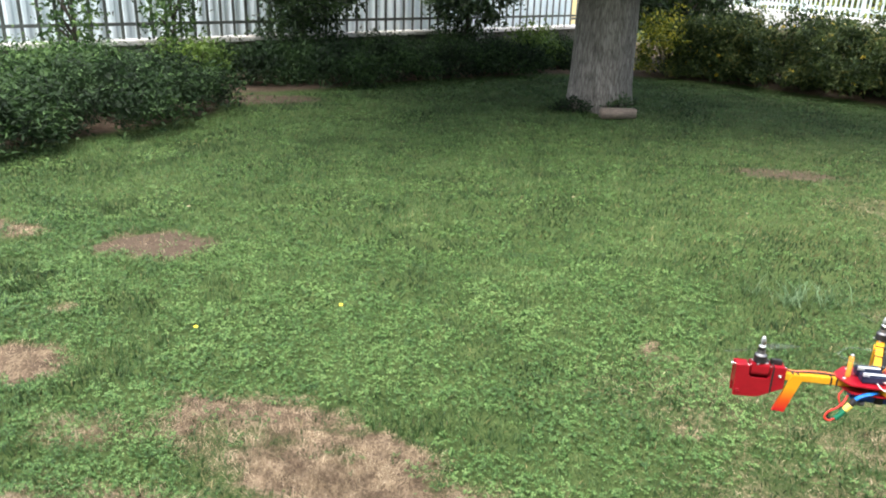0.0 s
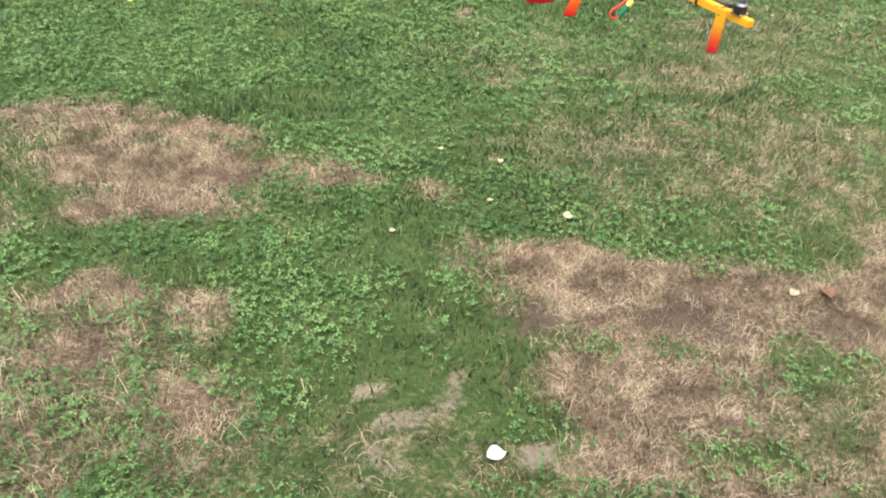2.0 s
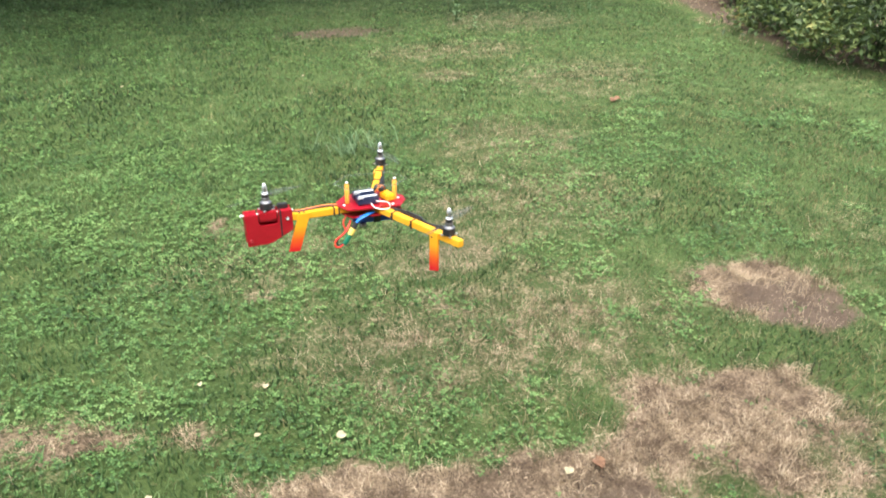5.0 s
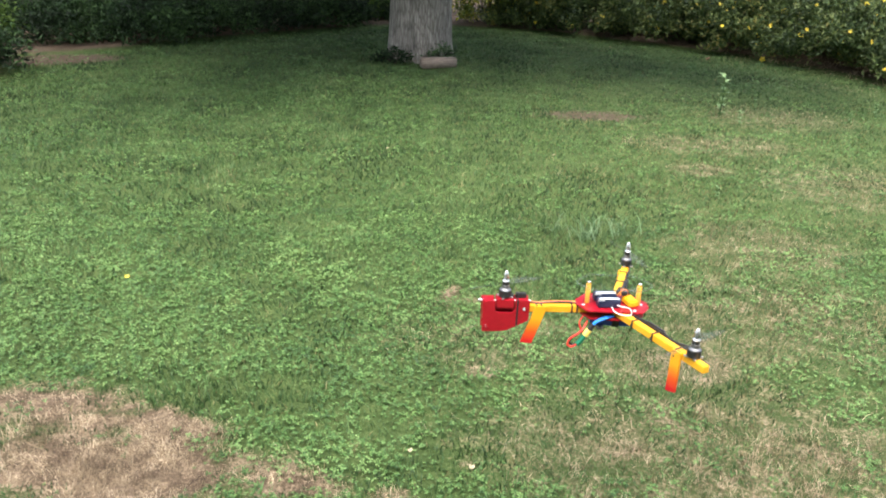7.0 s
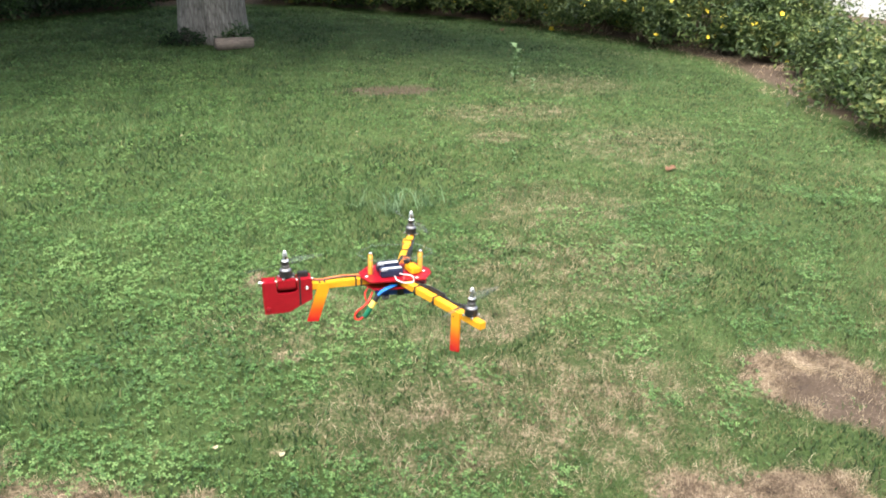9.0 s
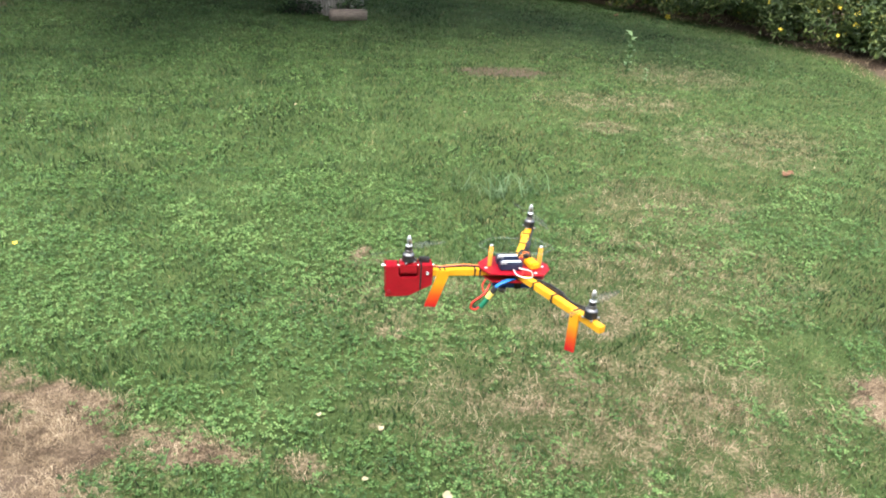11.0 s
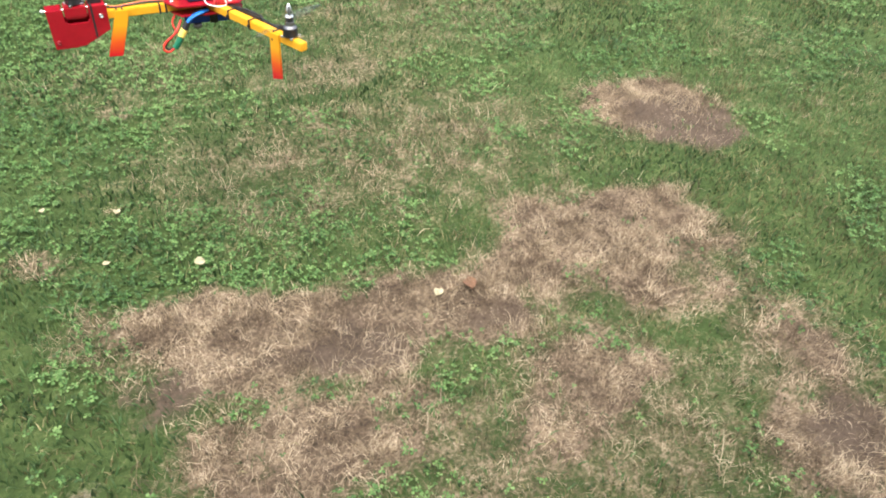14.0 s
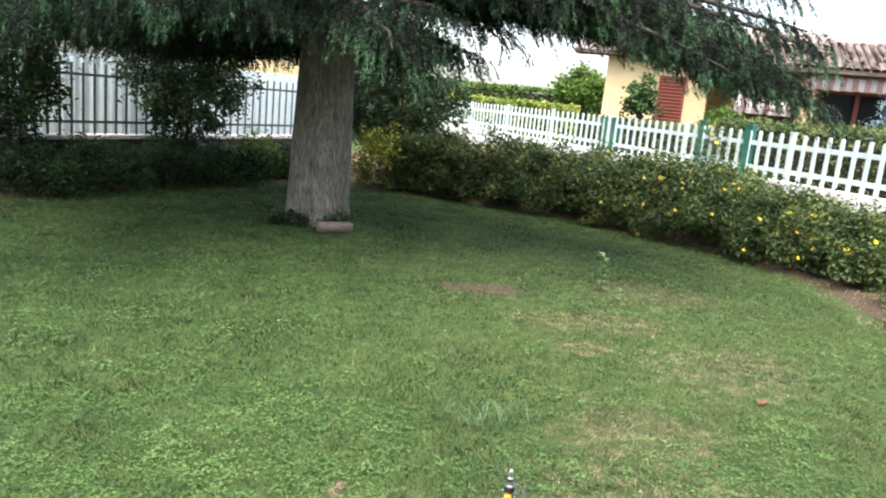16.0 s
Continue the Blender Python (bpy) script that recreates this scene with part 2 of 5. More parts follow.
M_SPRUCE = leafy("blue spruce needles", (0.055, 0.105, 0.115), (0.16, 0.25, 0.27), (0.38, 0.49, 0.51), 0.1, 0.6, 1.5, None, (-0.2, 0.45))
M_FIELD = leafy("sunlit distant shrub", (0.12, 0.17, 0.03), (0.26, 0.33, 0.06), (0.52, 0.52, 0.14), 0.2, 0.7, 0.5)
M_PETAL = surface("yellow petals", (0.85, 0.62, 0.02), (0.90, 0.74, 0.08), 40, 0.5)
M_WHITEPETAL = surface("cream petals", (0.70, 0.68, 0.50), (0.82, 0.80, 0.66), 40, 0.6)
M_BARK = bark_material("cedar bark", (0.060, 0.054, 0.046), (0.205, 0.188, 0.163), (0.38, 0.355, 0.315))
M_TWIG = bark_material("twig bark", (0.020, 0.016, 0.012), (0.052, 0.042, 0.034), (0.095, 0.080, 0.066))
M_LOG = surface("weathered pale timber", (0.13, 0.10, 0.08), (0.32, 0.26, 0.21), 14, 0.85, bump=0.5, stretch=(1, 6, 6))
M_WALL = surface("grey green render", (0.045, 0.05, 0.038), (0.13, 0.135, 0.11), 3, 0.9, bump=0.5, fine=40, dist=0.01)
M_UNSEENWALL = surface("weathered beige render", (0.20, 0.18, 0.15), (0.30, 0.27, 0.23), 2.0, 0.9, bump=0.4, fine=45, dist=0.008)
M_CAP = surface("pale coping stone", (0.52, 0.52, 0.50), (0.74, 0.74, 0.71), 5, 0.8, bump=0.4)
M_IRON = surface("grey green painted iron", (0.05, 0.06, 0.055), (0.11, 0.125, 0.115), 20, 0.5, bump=0.2)
M_PANEL = surface("white corrugated sheet", (0.58, 0.70, 0.74), (0.72, 0.82, 0.86), 2.0, 0.5, bump=0.1)
M_PICKET = surface("white painted pickets", (0.56, 0.68, 0.67), (0.74, 0.83, 0.82), 4, 0.6, bump=0.3)
M_PICKWALL = surface("white painted low wall", (0.78, 0.77, 0.74), (0.88, 0.87, 0.85), 2.5, 0.8, bump=0.12, fine=30)
M_GREENPOST = surface("green painted steel", (0.020, 0.12, 0.085), (0.045, 0.20, 0.145), 6, 0.5)
M_YELWALL = surface("yellow stucco", (0.70, 0.53, 0.27), (0.84, 0.68, 0.40), 1.5, 0.9, bump=0.3, fine=50)
M_SHUTTER = surface("brown red shutter paint", (0.18, 0.050, 0.032), (0.28, 0.085, 0.055), 5, 0.6)
M_DARKWOOD = surface("dark stained timber", (0.060, 0.022, 0.014), (0.13, 0.05, 0.03), 4, 0.6)
M_TILE = surface("clay roof tiles", (0.185, 0.135, 0.118), (0.36, 0.285, 0.26), 2.5, 0.85, bump=0.5, fine=20)
M_AWN = striped("striped awning cloth", (0.82, 0.78, 0.77), (0.60, 0.38, 0.36), 8.0)
M_RED = surface("red gloss paint", (0.26, 0.003, 0.012), (0.34, 0.006, 0.017), 25, 0.34, bump=0.08, fine=120, dist=0.001, coat=0.3)
M_YEL = surface("yellow wood paint", (0.72, 0.33, 0.012), (0.80, 0.40, 0.025), 30, 0.42, bump=0.15, fine=140, dist=0.001)
M_ORANGE = surface("orange dowel", (0.72, 0.30, 0.03), (0.82, 0.40, 0.06), 60, 0.55, stretch=(1, 1, 0.2))
M_LEG = faded_leg()
M_STEEL = surface("bright turned aluminium", (0.62, 0.62, 0.62), (0.82, 0.82, 0.82), 60, 0.28, 1.0, 0.05)
M_ALU = surface("dull cast aluminium", (0.20, 0.20, 0.21), (0.34, 0.34, 0.35), 90, 0.5, 1.0, 0.1)
M_BLACK = surface("black plastic", (0.010, 0.010, 0.011), (0.030, 0.030, 0.032), 50, 0.45, bump=0.1)
M_BLUE = surface("blue battery wrap", (0.006, 0.035, 0.22), (0.012, 0.06, 0.34), 20, 0.35, bump=0.1)
M_NAVY = surface("dark navy case", (0.010, 0.016, 0.045), (0.022, 0.032, 0.075), 30, 0.4)
M_TAPE = surface("silver white tape", (0.68, 0.70, 0.72), (0.82, 0.84, 0.86), 40, 0.35)
M_ESC = surface("orange yellow case", (0.85, 0.34, 0.008), (0.92, 0.44, 0.02), 30, 0.4)
M_BLUEWIRE = surface("blue wire", (0.01, 0.14, 0.55), (0.02, 0.22, 0.70), 50, 0.4)
M_REDWIRE = surface("red wire", (0.50, 0.02, 0.015), (0.66, 0.05, 0.03), 50, 0.4)
M_WHITEWIRE = surface("white wire", (0.72, 0.70, 0.68), (0.84, 0.83, 0.82), 50, 0.45)
M_ORWIRE = surface("orange wire", (0.66, 0.20, 0.02), (0.78, 0.30, 0.05), 50, 0.45)
M_YELTAPE = surface("yellow tape", (0.84, 0.62, 0.10), (0.90, 0.70, 0.18), 50, 0.5)
M_GRNTAPE = surface("green tape", (0.004, 0.11, 0.055), (0.01, 0.17, 0.09), 50, 0.45)
M_PALELEAF = surface("faded fallen leaf", (0.26, 0.22, 0.13), (0.44, 0.39, 0.25), 40, 0.8)
M_SCRAP = surface("bleached white leaf", (0.42, 0.41, 0.37), (0.56, 0.55, 0.50), 40, 0.8)
M_BROWNLEAF = surface("brown fallen leaf", (0.10, 0.048, 0.024), (0.19, 0.100, 0.052), 40, 0.8)


def clear(name, colour, rough, alpha):
    m, nt, b = mat(name)
    b.inputs["Base Color"].default_value = (*colour, 1)
    b.inputs["Roughness"].default_value = rough
    b.inputs["Alpha"].default_value = alpha
    b.inputs["IOR"].default_value = 1.49
    return m


m_, nt_, b_ = mat("clear acrylic")
nt_.nodes.remove(b_)
glossy_, thru_, mix_ = add(nt_, "ShaderNodeBsdfAnisotropic", Roughness=0.04), nt_.nodes.new("ShaderNodeBsdfTransparent"), nt_.nodes.new("ShaderNodeMixShader")
thru_.inputs["Color"].default_value = (0.96, 0.98, 0.97, 1)
mix_.inputs[0].default_value = 0.05
nt_.links.new(thru_.outputs[0], mix_.inputs[1])
nt_.links.new(glossy_.outputs[0], mix_.inputs[2])
nt_.links.new(mix_.outputs[0], nt_.nodes["Material Output"].inputs["Surface"])
M_ACRYL = m_
M_ACRYLEDGE = clear("acrylic edge", (0.38, 0.44, 0.42), 0.3, 0.15)
M_PROP = clear("smoky propeller plastic", (0.10, 0.11, 0.11), 0.3, 0.26)
m_, nt_, b_ = mat("dark window glass")
b_.inputs["Base Color"].default_value = (0.02, 0.02, 0.022, 1)
b_.inputs["Roughness"].default_value = 0.08
M_GLASS = m_


# ---- mesh helpers ----
def raw(name, verts, faces, material, smooth=False):
    """A mesh from arrays: faces all of one size."""
    verts, faces = np.asarray(verts, np.float32), np.asarray(faces, np.int32)
    me = bpy.data.meshes.new(name)
    k = faces.shape[1]
    me.vertices.add(len(verts))
    me.vertices.foreach_set("co", verts.ravel())
    me.loops.add(faces.size)
    me.loops.foreach_set("vertex_index", faces.ravel())
    me.polygons.add(len(faces))
    me.polygons.foreach_set("loop_start", np.arange(0, faces.size, k, dtype=np.int32))
    me.polygons.foreach_set("loop_total", np.full(len(faces), k, np.int32))
    me.polygons.foreach_set("use_smooth", np.full(len(faces), smooth))
    me.materials.append(material)
    me.update(calc_edges=True)
    return me


def finish(name, bm, material, smooth=False):
    me = bpy.data.meshes.new(name)
    bm.to_mesh(me)
    bm.free()
    me.materials.append(material)
    if smooth:
        for p in me.polygons:
            p.use_smooth = True
    return me


def part(name, geo, material, parent, label="", smooth=False, at=None):
    """One mesh object under a thing or a part; geo is a bmesh or a mesh."""
    me = finish(name, geo, material, smooth) if isinstance(geo, bmesh.types.BMesh) else geo
    ob = new(name, me)
    ob.parent = parent
    if at is not None:
        ob.matrix_basis = at
    if label:
        tagged(ob, label)
    return ob


def thing(name, m, label, category, group="", kind=""):
    ob = new(name)
    ob.empty_display_size = 0.1
    ob.matrix_basis = m
    return tagged(ob, label, category, group, kind)


def solo(name, geo, material, label, category, group="", kind="", smooth=False, at=None):
    me = finish(name, geo, material, smooth) if isinstance(geo, bmesh.types.BMesh) else geo
    ob = new(name, me)
    if at is not None:
        ob.matrix_basis = at
    return tagged(ob, label, category, group, kind)


def box(bm, sx, sy, sz, m=None, bevel=0.0, segs=2):
    b = bmesh.new()
    bmesh.ops.create_cube(b, size=1, matrix=Matrix.Diagonal((sx, sy, sz, 1)))
    if bevel:
        bmesh.ops.bevel(b, geom=b.edges[:], offset=bevel, segments=segs, affect='EDGES')
    return join(bm, b, m)


def join(bm, b, m=None):
    if m is not None:
        b.transform(m)
    me = bpy.data.meshes.new("tmp")
    b.to_mesh(me)
    b.free()
    bm.from_mesh(me)
    bpy.data.meshes.remove(me)
    return bm


def lathe(profile, segs=24):
    """A turned body from (radius, z) pairs, closed at both ends."""
    bm = bmesh.new()
    rings = []
    for r, z in profile:
        rings.append([bm.verts.new((r * math.cos(2 * math.pi * i / segs), r * math.sin(2 * math.pi * i / segs), z)) for i in range(segs)])
    for a, b in zip(rings, rings[1:]):
        for i in range(segs):
            bm.faces.new((a[i], a[(i + 1) % segs], b[(i + 1) % segs], b[i]))
    bm.faces.new(rings[0][::-1])
    bm.faces.new(rings[-1])
    return bm


def tube(points, radius, segs=8, closed_ends=True, bm=None):
    """A round tube along points; radius is a number or a list."""
    bm = bm or bmesh.new()
    pts = [Vector(p) for p in points]
    rad = [float(r) for r in radius] if isinstance(radius, (list, tuple)) else [float(radius)] * len(pts)
    up = Vector((0, 0, 1))
    rings = []
    for i, p in enumerate(pts):
        d = (pts[min(i + 1, len(pts) - 1)] - pts[max(i - 1, 0)]).normalized()
        a = d.cross(up if abs(d.z) < 0.95 else Vector((1, 0, 0))).normalized()
        c = a.cross(d).normalized()
        rings.append([bm.verts.new(p + rad[i] * (math.cos(2 * math.pi * k / segs) * a + math.sin(2 * math.pi * k / segs) * c)) for k in range(segs)])
    for a, b in zip(rings, rings[1:]):
        for k in range(segs):
            bm.faces.new((a[k], a[(k + 1) % segs], b[(k + 1) % segs], b[k]))
    if closed_ends:
        bm.faces.new(rings[0])
        bm.faces.new(rings[-1][::-1])
    bmesh.ops.recalc_face_normals(bm, faces=bm.faces)
    return bm


def spline(points, n=24):
    """Catmull-Rom through points."""
    p = [Vector(q) for q in points]
    p = [2 * p[0] - p[1]] + p + [2 * p[-1] - p[-2]]
    out = []
    for i in range(1, len(p) - 2):
        for k in range(n // (len(p) - 3) + 1):
            t = k / (n // (len(p) - 3) + 1)
            a, b, c, d = p[i - 1:i + 3]
            out.append(0.5 * (2 * b + (c - a) * t + (2 * a - 5 * b + 4 * c - d) * t * t + (3 * b - a - 3 * c + d) * t ** 3))
    out.append(p[-2])
    return out


def plate(outline, thick, bevel=0.0):
    """A flat plate from an outline in x, y, centred on z."""
    bm = bmesh.new()
    vs = [bm.verts.new((x, y, -thick / 2)) for x, y in outline]
    f = bm.faces.new(vs)
    r = bmesh.ops.extrude_face_region(bm, geom=[f])
    bmesh.ops.translate(bm, verts=[v for v in r["geom"] if isinstance(v, bmesh.types.BMVert)], vec=(0, 0, thick))
    bmesh.ops.recalc_face_normals(bm, faces=bm.faces)
    if bevel:
        bmesh.ops.bevel(bm, geom=bm.edges[:], offset=bevel, segments=2, affect='EDGES')
    return bm


def unit(v):
    return v / np.maximum(np.linalg.norm(v, axis=1, keepdims=True), 1e-9)


def leaf_mesh(name, rng, centres, size, aspect, material, up=0.3, fold=0.25):
    """Many small leaves, each a folded diamond of two triangles pairs, turned at random."""
    n = len(centres)
    nrm = unit(rng.normal(size=(n, 3)) + np.array([0, 0, up * 3]))
    t = unit(np.cross(nrm, rng.normal(size=(n, 3))))
    b = np.cross(nrm, t)
    s = (size * rng.uniform(0.6, 1.35, n))[:, None]
    w = s * aspect
    v = np.stack([centres - t * s * 0.5, centres + b * w * 0.5 + nrm * w * fold, centres + t * s * 0.5, centres - b * w * 0.5 + nrm * w * fold], 1).reshape(-1, 3)
    i = np.arange(n)[:, None] * 4
    faces = np.concatenate([i + np.array([0, 1, 2]), i + np.array([0, 2, 3])], 0)
    return raw(name, v, faces, material)


# ---- ground ----
def smooth_step(a, b, x):
    t = np.clip((x - a) / (b - a), 0, 1)
    return t * t * (3 - 2 * t)


def vnoise(x, y, scale, seed):
    """Smooth value noise in the plane, 0..1, three octaves."""
    tab = np.random.RandomState(seed).rand(256, 256)
    tot, amp, out = 0, 1, 0
    for o in range(3):
        u, v = x * scale * 2 ** o + 37.3 * o, y * scale * 2 ** o + 11.7 * o
        i, j = np.floor(u).astype(int), np.floor(v).astype(int)
        fu, fv = u - i, v - j
        fu, fv = fu * fu * (3 - 2 * fu), fv * fv * (3 - 2 * fv)
        g = lambda a, b: tab[a % 256, b % 256]
        out = out + amp * ((g(i, j) * (1 - fu) + g(i + 1, j) * fu) * (1 - fv) + (g(i, j + 1) * (1 - fu) + g(i + 1, j + 1) * fu) * fv)
        tot += amp
        amp *= 0.5
    return out / tot


# the lawn's edge, anticlockwise from the near right
EDGE = [(5.1, 0.5), (5.15, 5.3), (4.95, 6.6), (5.15, 7.8), (5.45, 9.0), (5.3, 10.3), (4.6, 11.9), (3.2, 13.2), (2.2, 14.0), (1.3, 14.3),
        (0.4, 14.5), (-0.8, 14.2), (-2.3, 12.8), (-3.1, 11.9), (-3.6, 11.0), (-4.5, 10.3), (-4.0, 9.2), (-4.2, 8.2), (-4.8, 6.8), (-6.2, 4.8), (-6.6, 0.5)]


def edge_distance(x, y):
    """Metres outside the lawn's edge (negative inside)."""
    d = np.full(np.shape(x), 1e9)
    inside = np.zeros(np.shape(x), bool)
    loop = EDGE + [(-6.6, -9.0), (5.1, -9.0)]
    for (x1, y1), (x2, y2) in zip(loop, loop[1:] + loop[:1]):
        ex, ey = x2 - x1, y2 - y1
        t = np.clip(((x - x1) * ex + (y - y1) * ey) / (ex * ex + ey * ey), 0, 1)
        d = np.minimum(d, np.hypot(x - x1 - t * ex, y - y1 - t * ey))
        if ey != 0:
            c = ((y1 > y) != (y2 > y)) & (x < x1 + (y - y1) * ex / ey)
            inside ^= c
    return np.where(inside, -d, d)


PATCHES = {"dry": [], "soil": [], "pale": []}


def worn(kind, x, y, rx, ry, turn=0, amount=1.0):
    PATCHES[kind].append((x, y, rx, ry, radians(turn), amount * (1.25 if kind == "soil" else 0.87 if kind == "dry" and -2.0 < x < 0.1 else 1.0)))


# the large scorched patch with its dark middle, and its arm to the far right
worn("dry", 0.55, 2.76, 0.36, 0.20, -8, 1.05)
worn("dry", 0.98, 2.72, 0.34, 0.15, -8)
worn("dry", 0.58, 2.47, 0.30, 0.14, -8, 0.85)
worn("dry", 0.50, 2.28, 0.22, 0.12, 0, 0.66)
worn("dry", 0.74, 2.20, 0.26, 0.14, 0, 0.72)
worn("dry", 1.36, 2.86, 0.30, 0.17, 40, 0.95)
worn("dry", 1.62, 2.72, 0.34, 0.27, 0, 0.80)
worn("dry", 1.72, 2.95, 0.24, 0.11, -10, 0.82)
worn("dry", 0.40, 2.88, 0.22, 0.12, -8, 0.92)
worn("dry", 1.24, 2.42, 0.22, 0.15, 0, 0.8)
worn("dry", 1.05, 2.30, 0.20, 0.10, 0, 0.66)
worn("dry", 1.80, 2.30, 0.20, 0.25, 0, 0.6)
worn("dry", 1.66, 2.00, 0.26, 0.20, 0, 0.85)
worn("soil", 0.67, 2.68, 0.16, 0.065, -6, 0.85)
worn("soil", 0.29, 2.68, 0.09, 0.08, 0, 0.58)
worn("soil", 1.08, 2.66, 0.12, 0.05, -10, 0.55)
worn("soil", 1.74, 2.04, 0.14, 0.11, 0, 0.75)
# the round patch beyond it
worn("dry", 2.18, 3.38, 0.29, 0.26, -30, 1.0)
worn("soil", 2.20, 3.29, 0.22, 0.17, -20, 1.1)
# the straw band towards the left
worn("dry", -0.30, 3.35, 0.22, 0.10, -15, 0.85)
worn("dry", -0.66, 3.36, 0.26, 0.19, -20, 0.95)
worn("dry", -0.66, 3.58, 0.24, 0.08, -15, 0.9)
worn("dry", -1.02, 3.68, 0.26, 0.14, -20, 0.9)
worn("dry", -1.34, 3.62, 0.28, 0.20, 0, 0.8)
worn("dry", -0.86, 3.18, 0.20, 0.11, 0, 0.8)
worn("dry", -0.98, 3.42, 0.22, 0.16, 0, 0.85)
worn("dry", -0.62, 3.18, 0.16, 0.09, 0, 0.8)
worn("soil", -0.74, 3.24, 0.13, 0.07, 0, 0.5)
worn("dry", 0.05, 3.22, 0.14, 0.08, -15, 0.62)
# scattered thin spots in the near left
worn("dry", -0.85, 3.40, 0.62, 0.26, -20, 0.66)
worn("dry", -0.72, 2.52, 0.42, 0.34, 0, 0.64)
worn("dry", -0.80, 2.79, 0.18, 0.07, 0, 0.82)
worn("dry", -0.53, 2.77, 0.12, 0.06, 0, 0.82)
worn("dry", -0.49, 2.62, 0.11, 0.06, 0, 0.8)
worn("dry", -0.78, 2.56, 0.18, 0.09, 0, 0.8)
worn("dry", -0.50, 2.42, 0.16, 0.09, 0, 0.8)
worn("dry", -0.66, 2.28, 0.22, 0.10, 0, 0.75)
worn("dry", -1.10, 2.66, 0.20, 0.10, 0, 0.7)
worn("dry", -0.66, 2.66, 0.30, 0.20, 0, 0.6)
worn("dry", -0.55, 2.36, 0.36, 0.16, 0, 0.6)
worn("dry", -0.06, 2.38, 0.20, 0.14, 0, 0.45)
worn("dry", 0.22, 2.26, 0.16, 0.12, 0, 0.45)
worn("pale", -0.11, 2.48, 0.035, 0.022, 0, 0.9)
worn("pale", -0.04, 2.40, 0.060, 0.030, 10, 1.0)
worn("pale", 0.00, 2.47, 0.035, 0.016, 0, 0.9)
worn("pale", 0.08, 2.455, 0.045, 0.025, 0, 0.9)
worn("pale", 0.10, 2.52, 0.030, 0.018, 0, 0.8)
worn("pale", -0.07, 2.30, 0.060, 0.022, -40, 0.9)
worn("pale", 0.25, 2.30, 0.050, 0.032, 20, 0.9)
worn("pale", 0.25, 2.15, 0.060, 0.028, -10, 0.9)
worn("pale", -0.12, 2.22, 0.030, 0.020, 0, 0.8)
worn("dry", -1.60, 3.00, 0.40, 0.20, 0, 0.66)
worn("dry", -1.30, 3.10, 0.30, 0.15, 0, 0.62)
worn("dry", -1.75, 3.42, 0.22, 0.12, 0, 0.7)
worn("dry", -2.32, 3.82, 0.25, 0.16, 0, 0.85)
worn("dry", -2.50, 4.33, 0.10, 0.07, 0, 0.7)
worn("dry", -3.55, 5.20, 0.30, 0.15, 0, 0.8)
# the bare earth scrape by the left bush, and thin spots further off
worn("dry", -2.55, 5.22, 0.36, 0.24, 15, 0.8)
worn("soil", -2.52, 5.24, 0.34, 0.19, 15, 0.95)
worn("soil", -4.15, 10.25, 0.75, 0.32, 25, 1.0)
worn("soil", 1.60, 8.18, 0.62, 0.22, 0, 0.56)
worn("dry", 2.06, 6.62, 0.30, 0.20, 0, 0.48)
worn("dry", 2.40, 7.30, 0.90, 0.40, 0, 0.44)
worn("dry", 3.0, 6.3, 0.9, 0.7, 20, 0.40)
worn("dry", 3.3, 8.3, 0.9, 0.6, 0, 0.42)
worn("dry", 1.9, 5.2, 0.7, 0.5, 0, 0.42)
worn("dry", 0.26, 4.58, 0.09, 0.07, 0, 0.8)
worn("dry", 0.34, 3.95, 0.14, 0.10, 0, 0.55)
worn("dry", 1.10, 4.00, 0.35, 0.22, 0, 0.50)
worn("dry", 1.1, 3.5, 1.0, 0.5, 0, 0.44)
worn("dry", 1.6, 4.4, 0.9, 0.6, 0, 0.42)
worn("dry", 0.5, 4.2, 0.7, 0.4, 0, 0.38)
worn("dry", 1.0, 2.2, 0.8, 0.4, 0, 0.46)
worn("dry", -0.2, 2.2, 0.5, 0.3, 0, 0.38)
worn("dry", 0.20, 2.90, 0.12, 0.10, 0, 0.6)


def wear(kind, x, y):
    k = 0.18 if kind == "pale" else 1.0
    wx = x + k * (0.14 * (vnoise(x, y, 5.0, 3) - 0.5) + 0.13 * (vnoise(x, y, 15.0, 5) - 0.5))
    wy = y + k * (0.12 * (vnoise(x, y, 5.0, 4) - 0.5) + 0.13 * (vnoise(x, y, 15.0, 6) - 0.5))
    out = np.zeros(np.shape(x))
    if kind == "dry":       # thin yellowed turf, more of it towards the sunny right
        out = out + 0.5 * np.clip(vnoise(x, y, 1.1, 41) - 0.22, 0, 1) * (0.25 + 0.75 * smooth_step(-0.6, 2.0, x)) + 0.12 * smooth_step(3.9, 2.4, y) * smooth_step(0.6, 1.7, y)
    for cx, cy, rx, ry, a, k in PATCHES[kind]:
        u = ((wx - cx) * math.cos(a) + (wy - cy) * math.sin(a)) / rx
        v = (-(wx - cx) * math.sin(a) + (wy - cy) * math.cos(a)) / ry
        out = np.maximum(out, k * (1 - smooth_step(0.35, 1.55, np.hypot(u, v))))
    if kind == "dry":       # green clumps hold out inside the worn ground
        out = out + 1.5 * (vnoise(x, y, 6.5, 43) - 0.46) * smooth_step(0.5, 0.62, out) * smooth_step(1.12, 0.7, out)
    return out


def fence_side(x, y):
    """Metres beyond the white fence's line, positive behind it."""
    dx, dy = 0.2300, -0.9732
    return (x - 7.0) * -dy + (y - 13.0) * dx


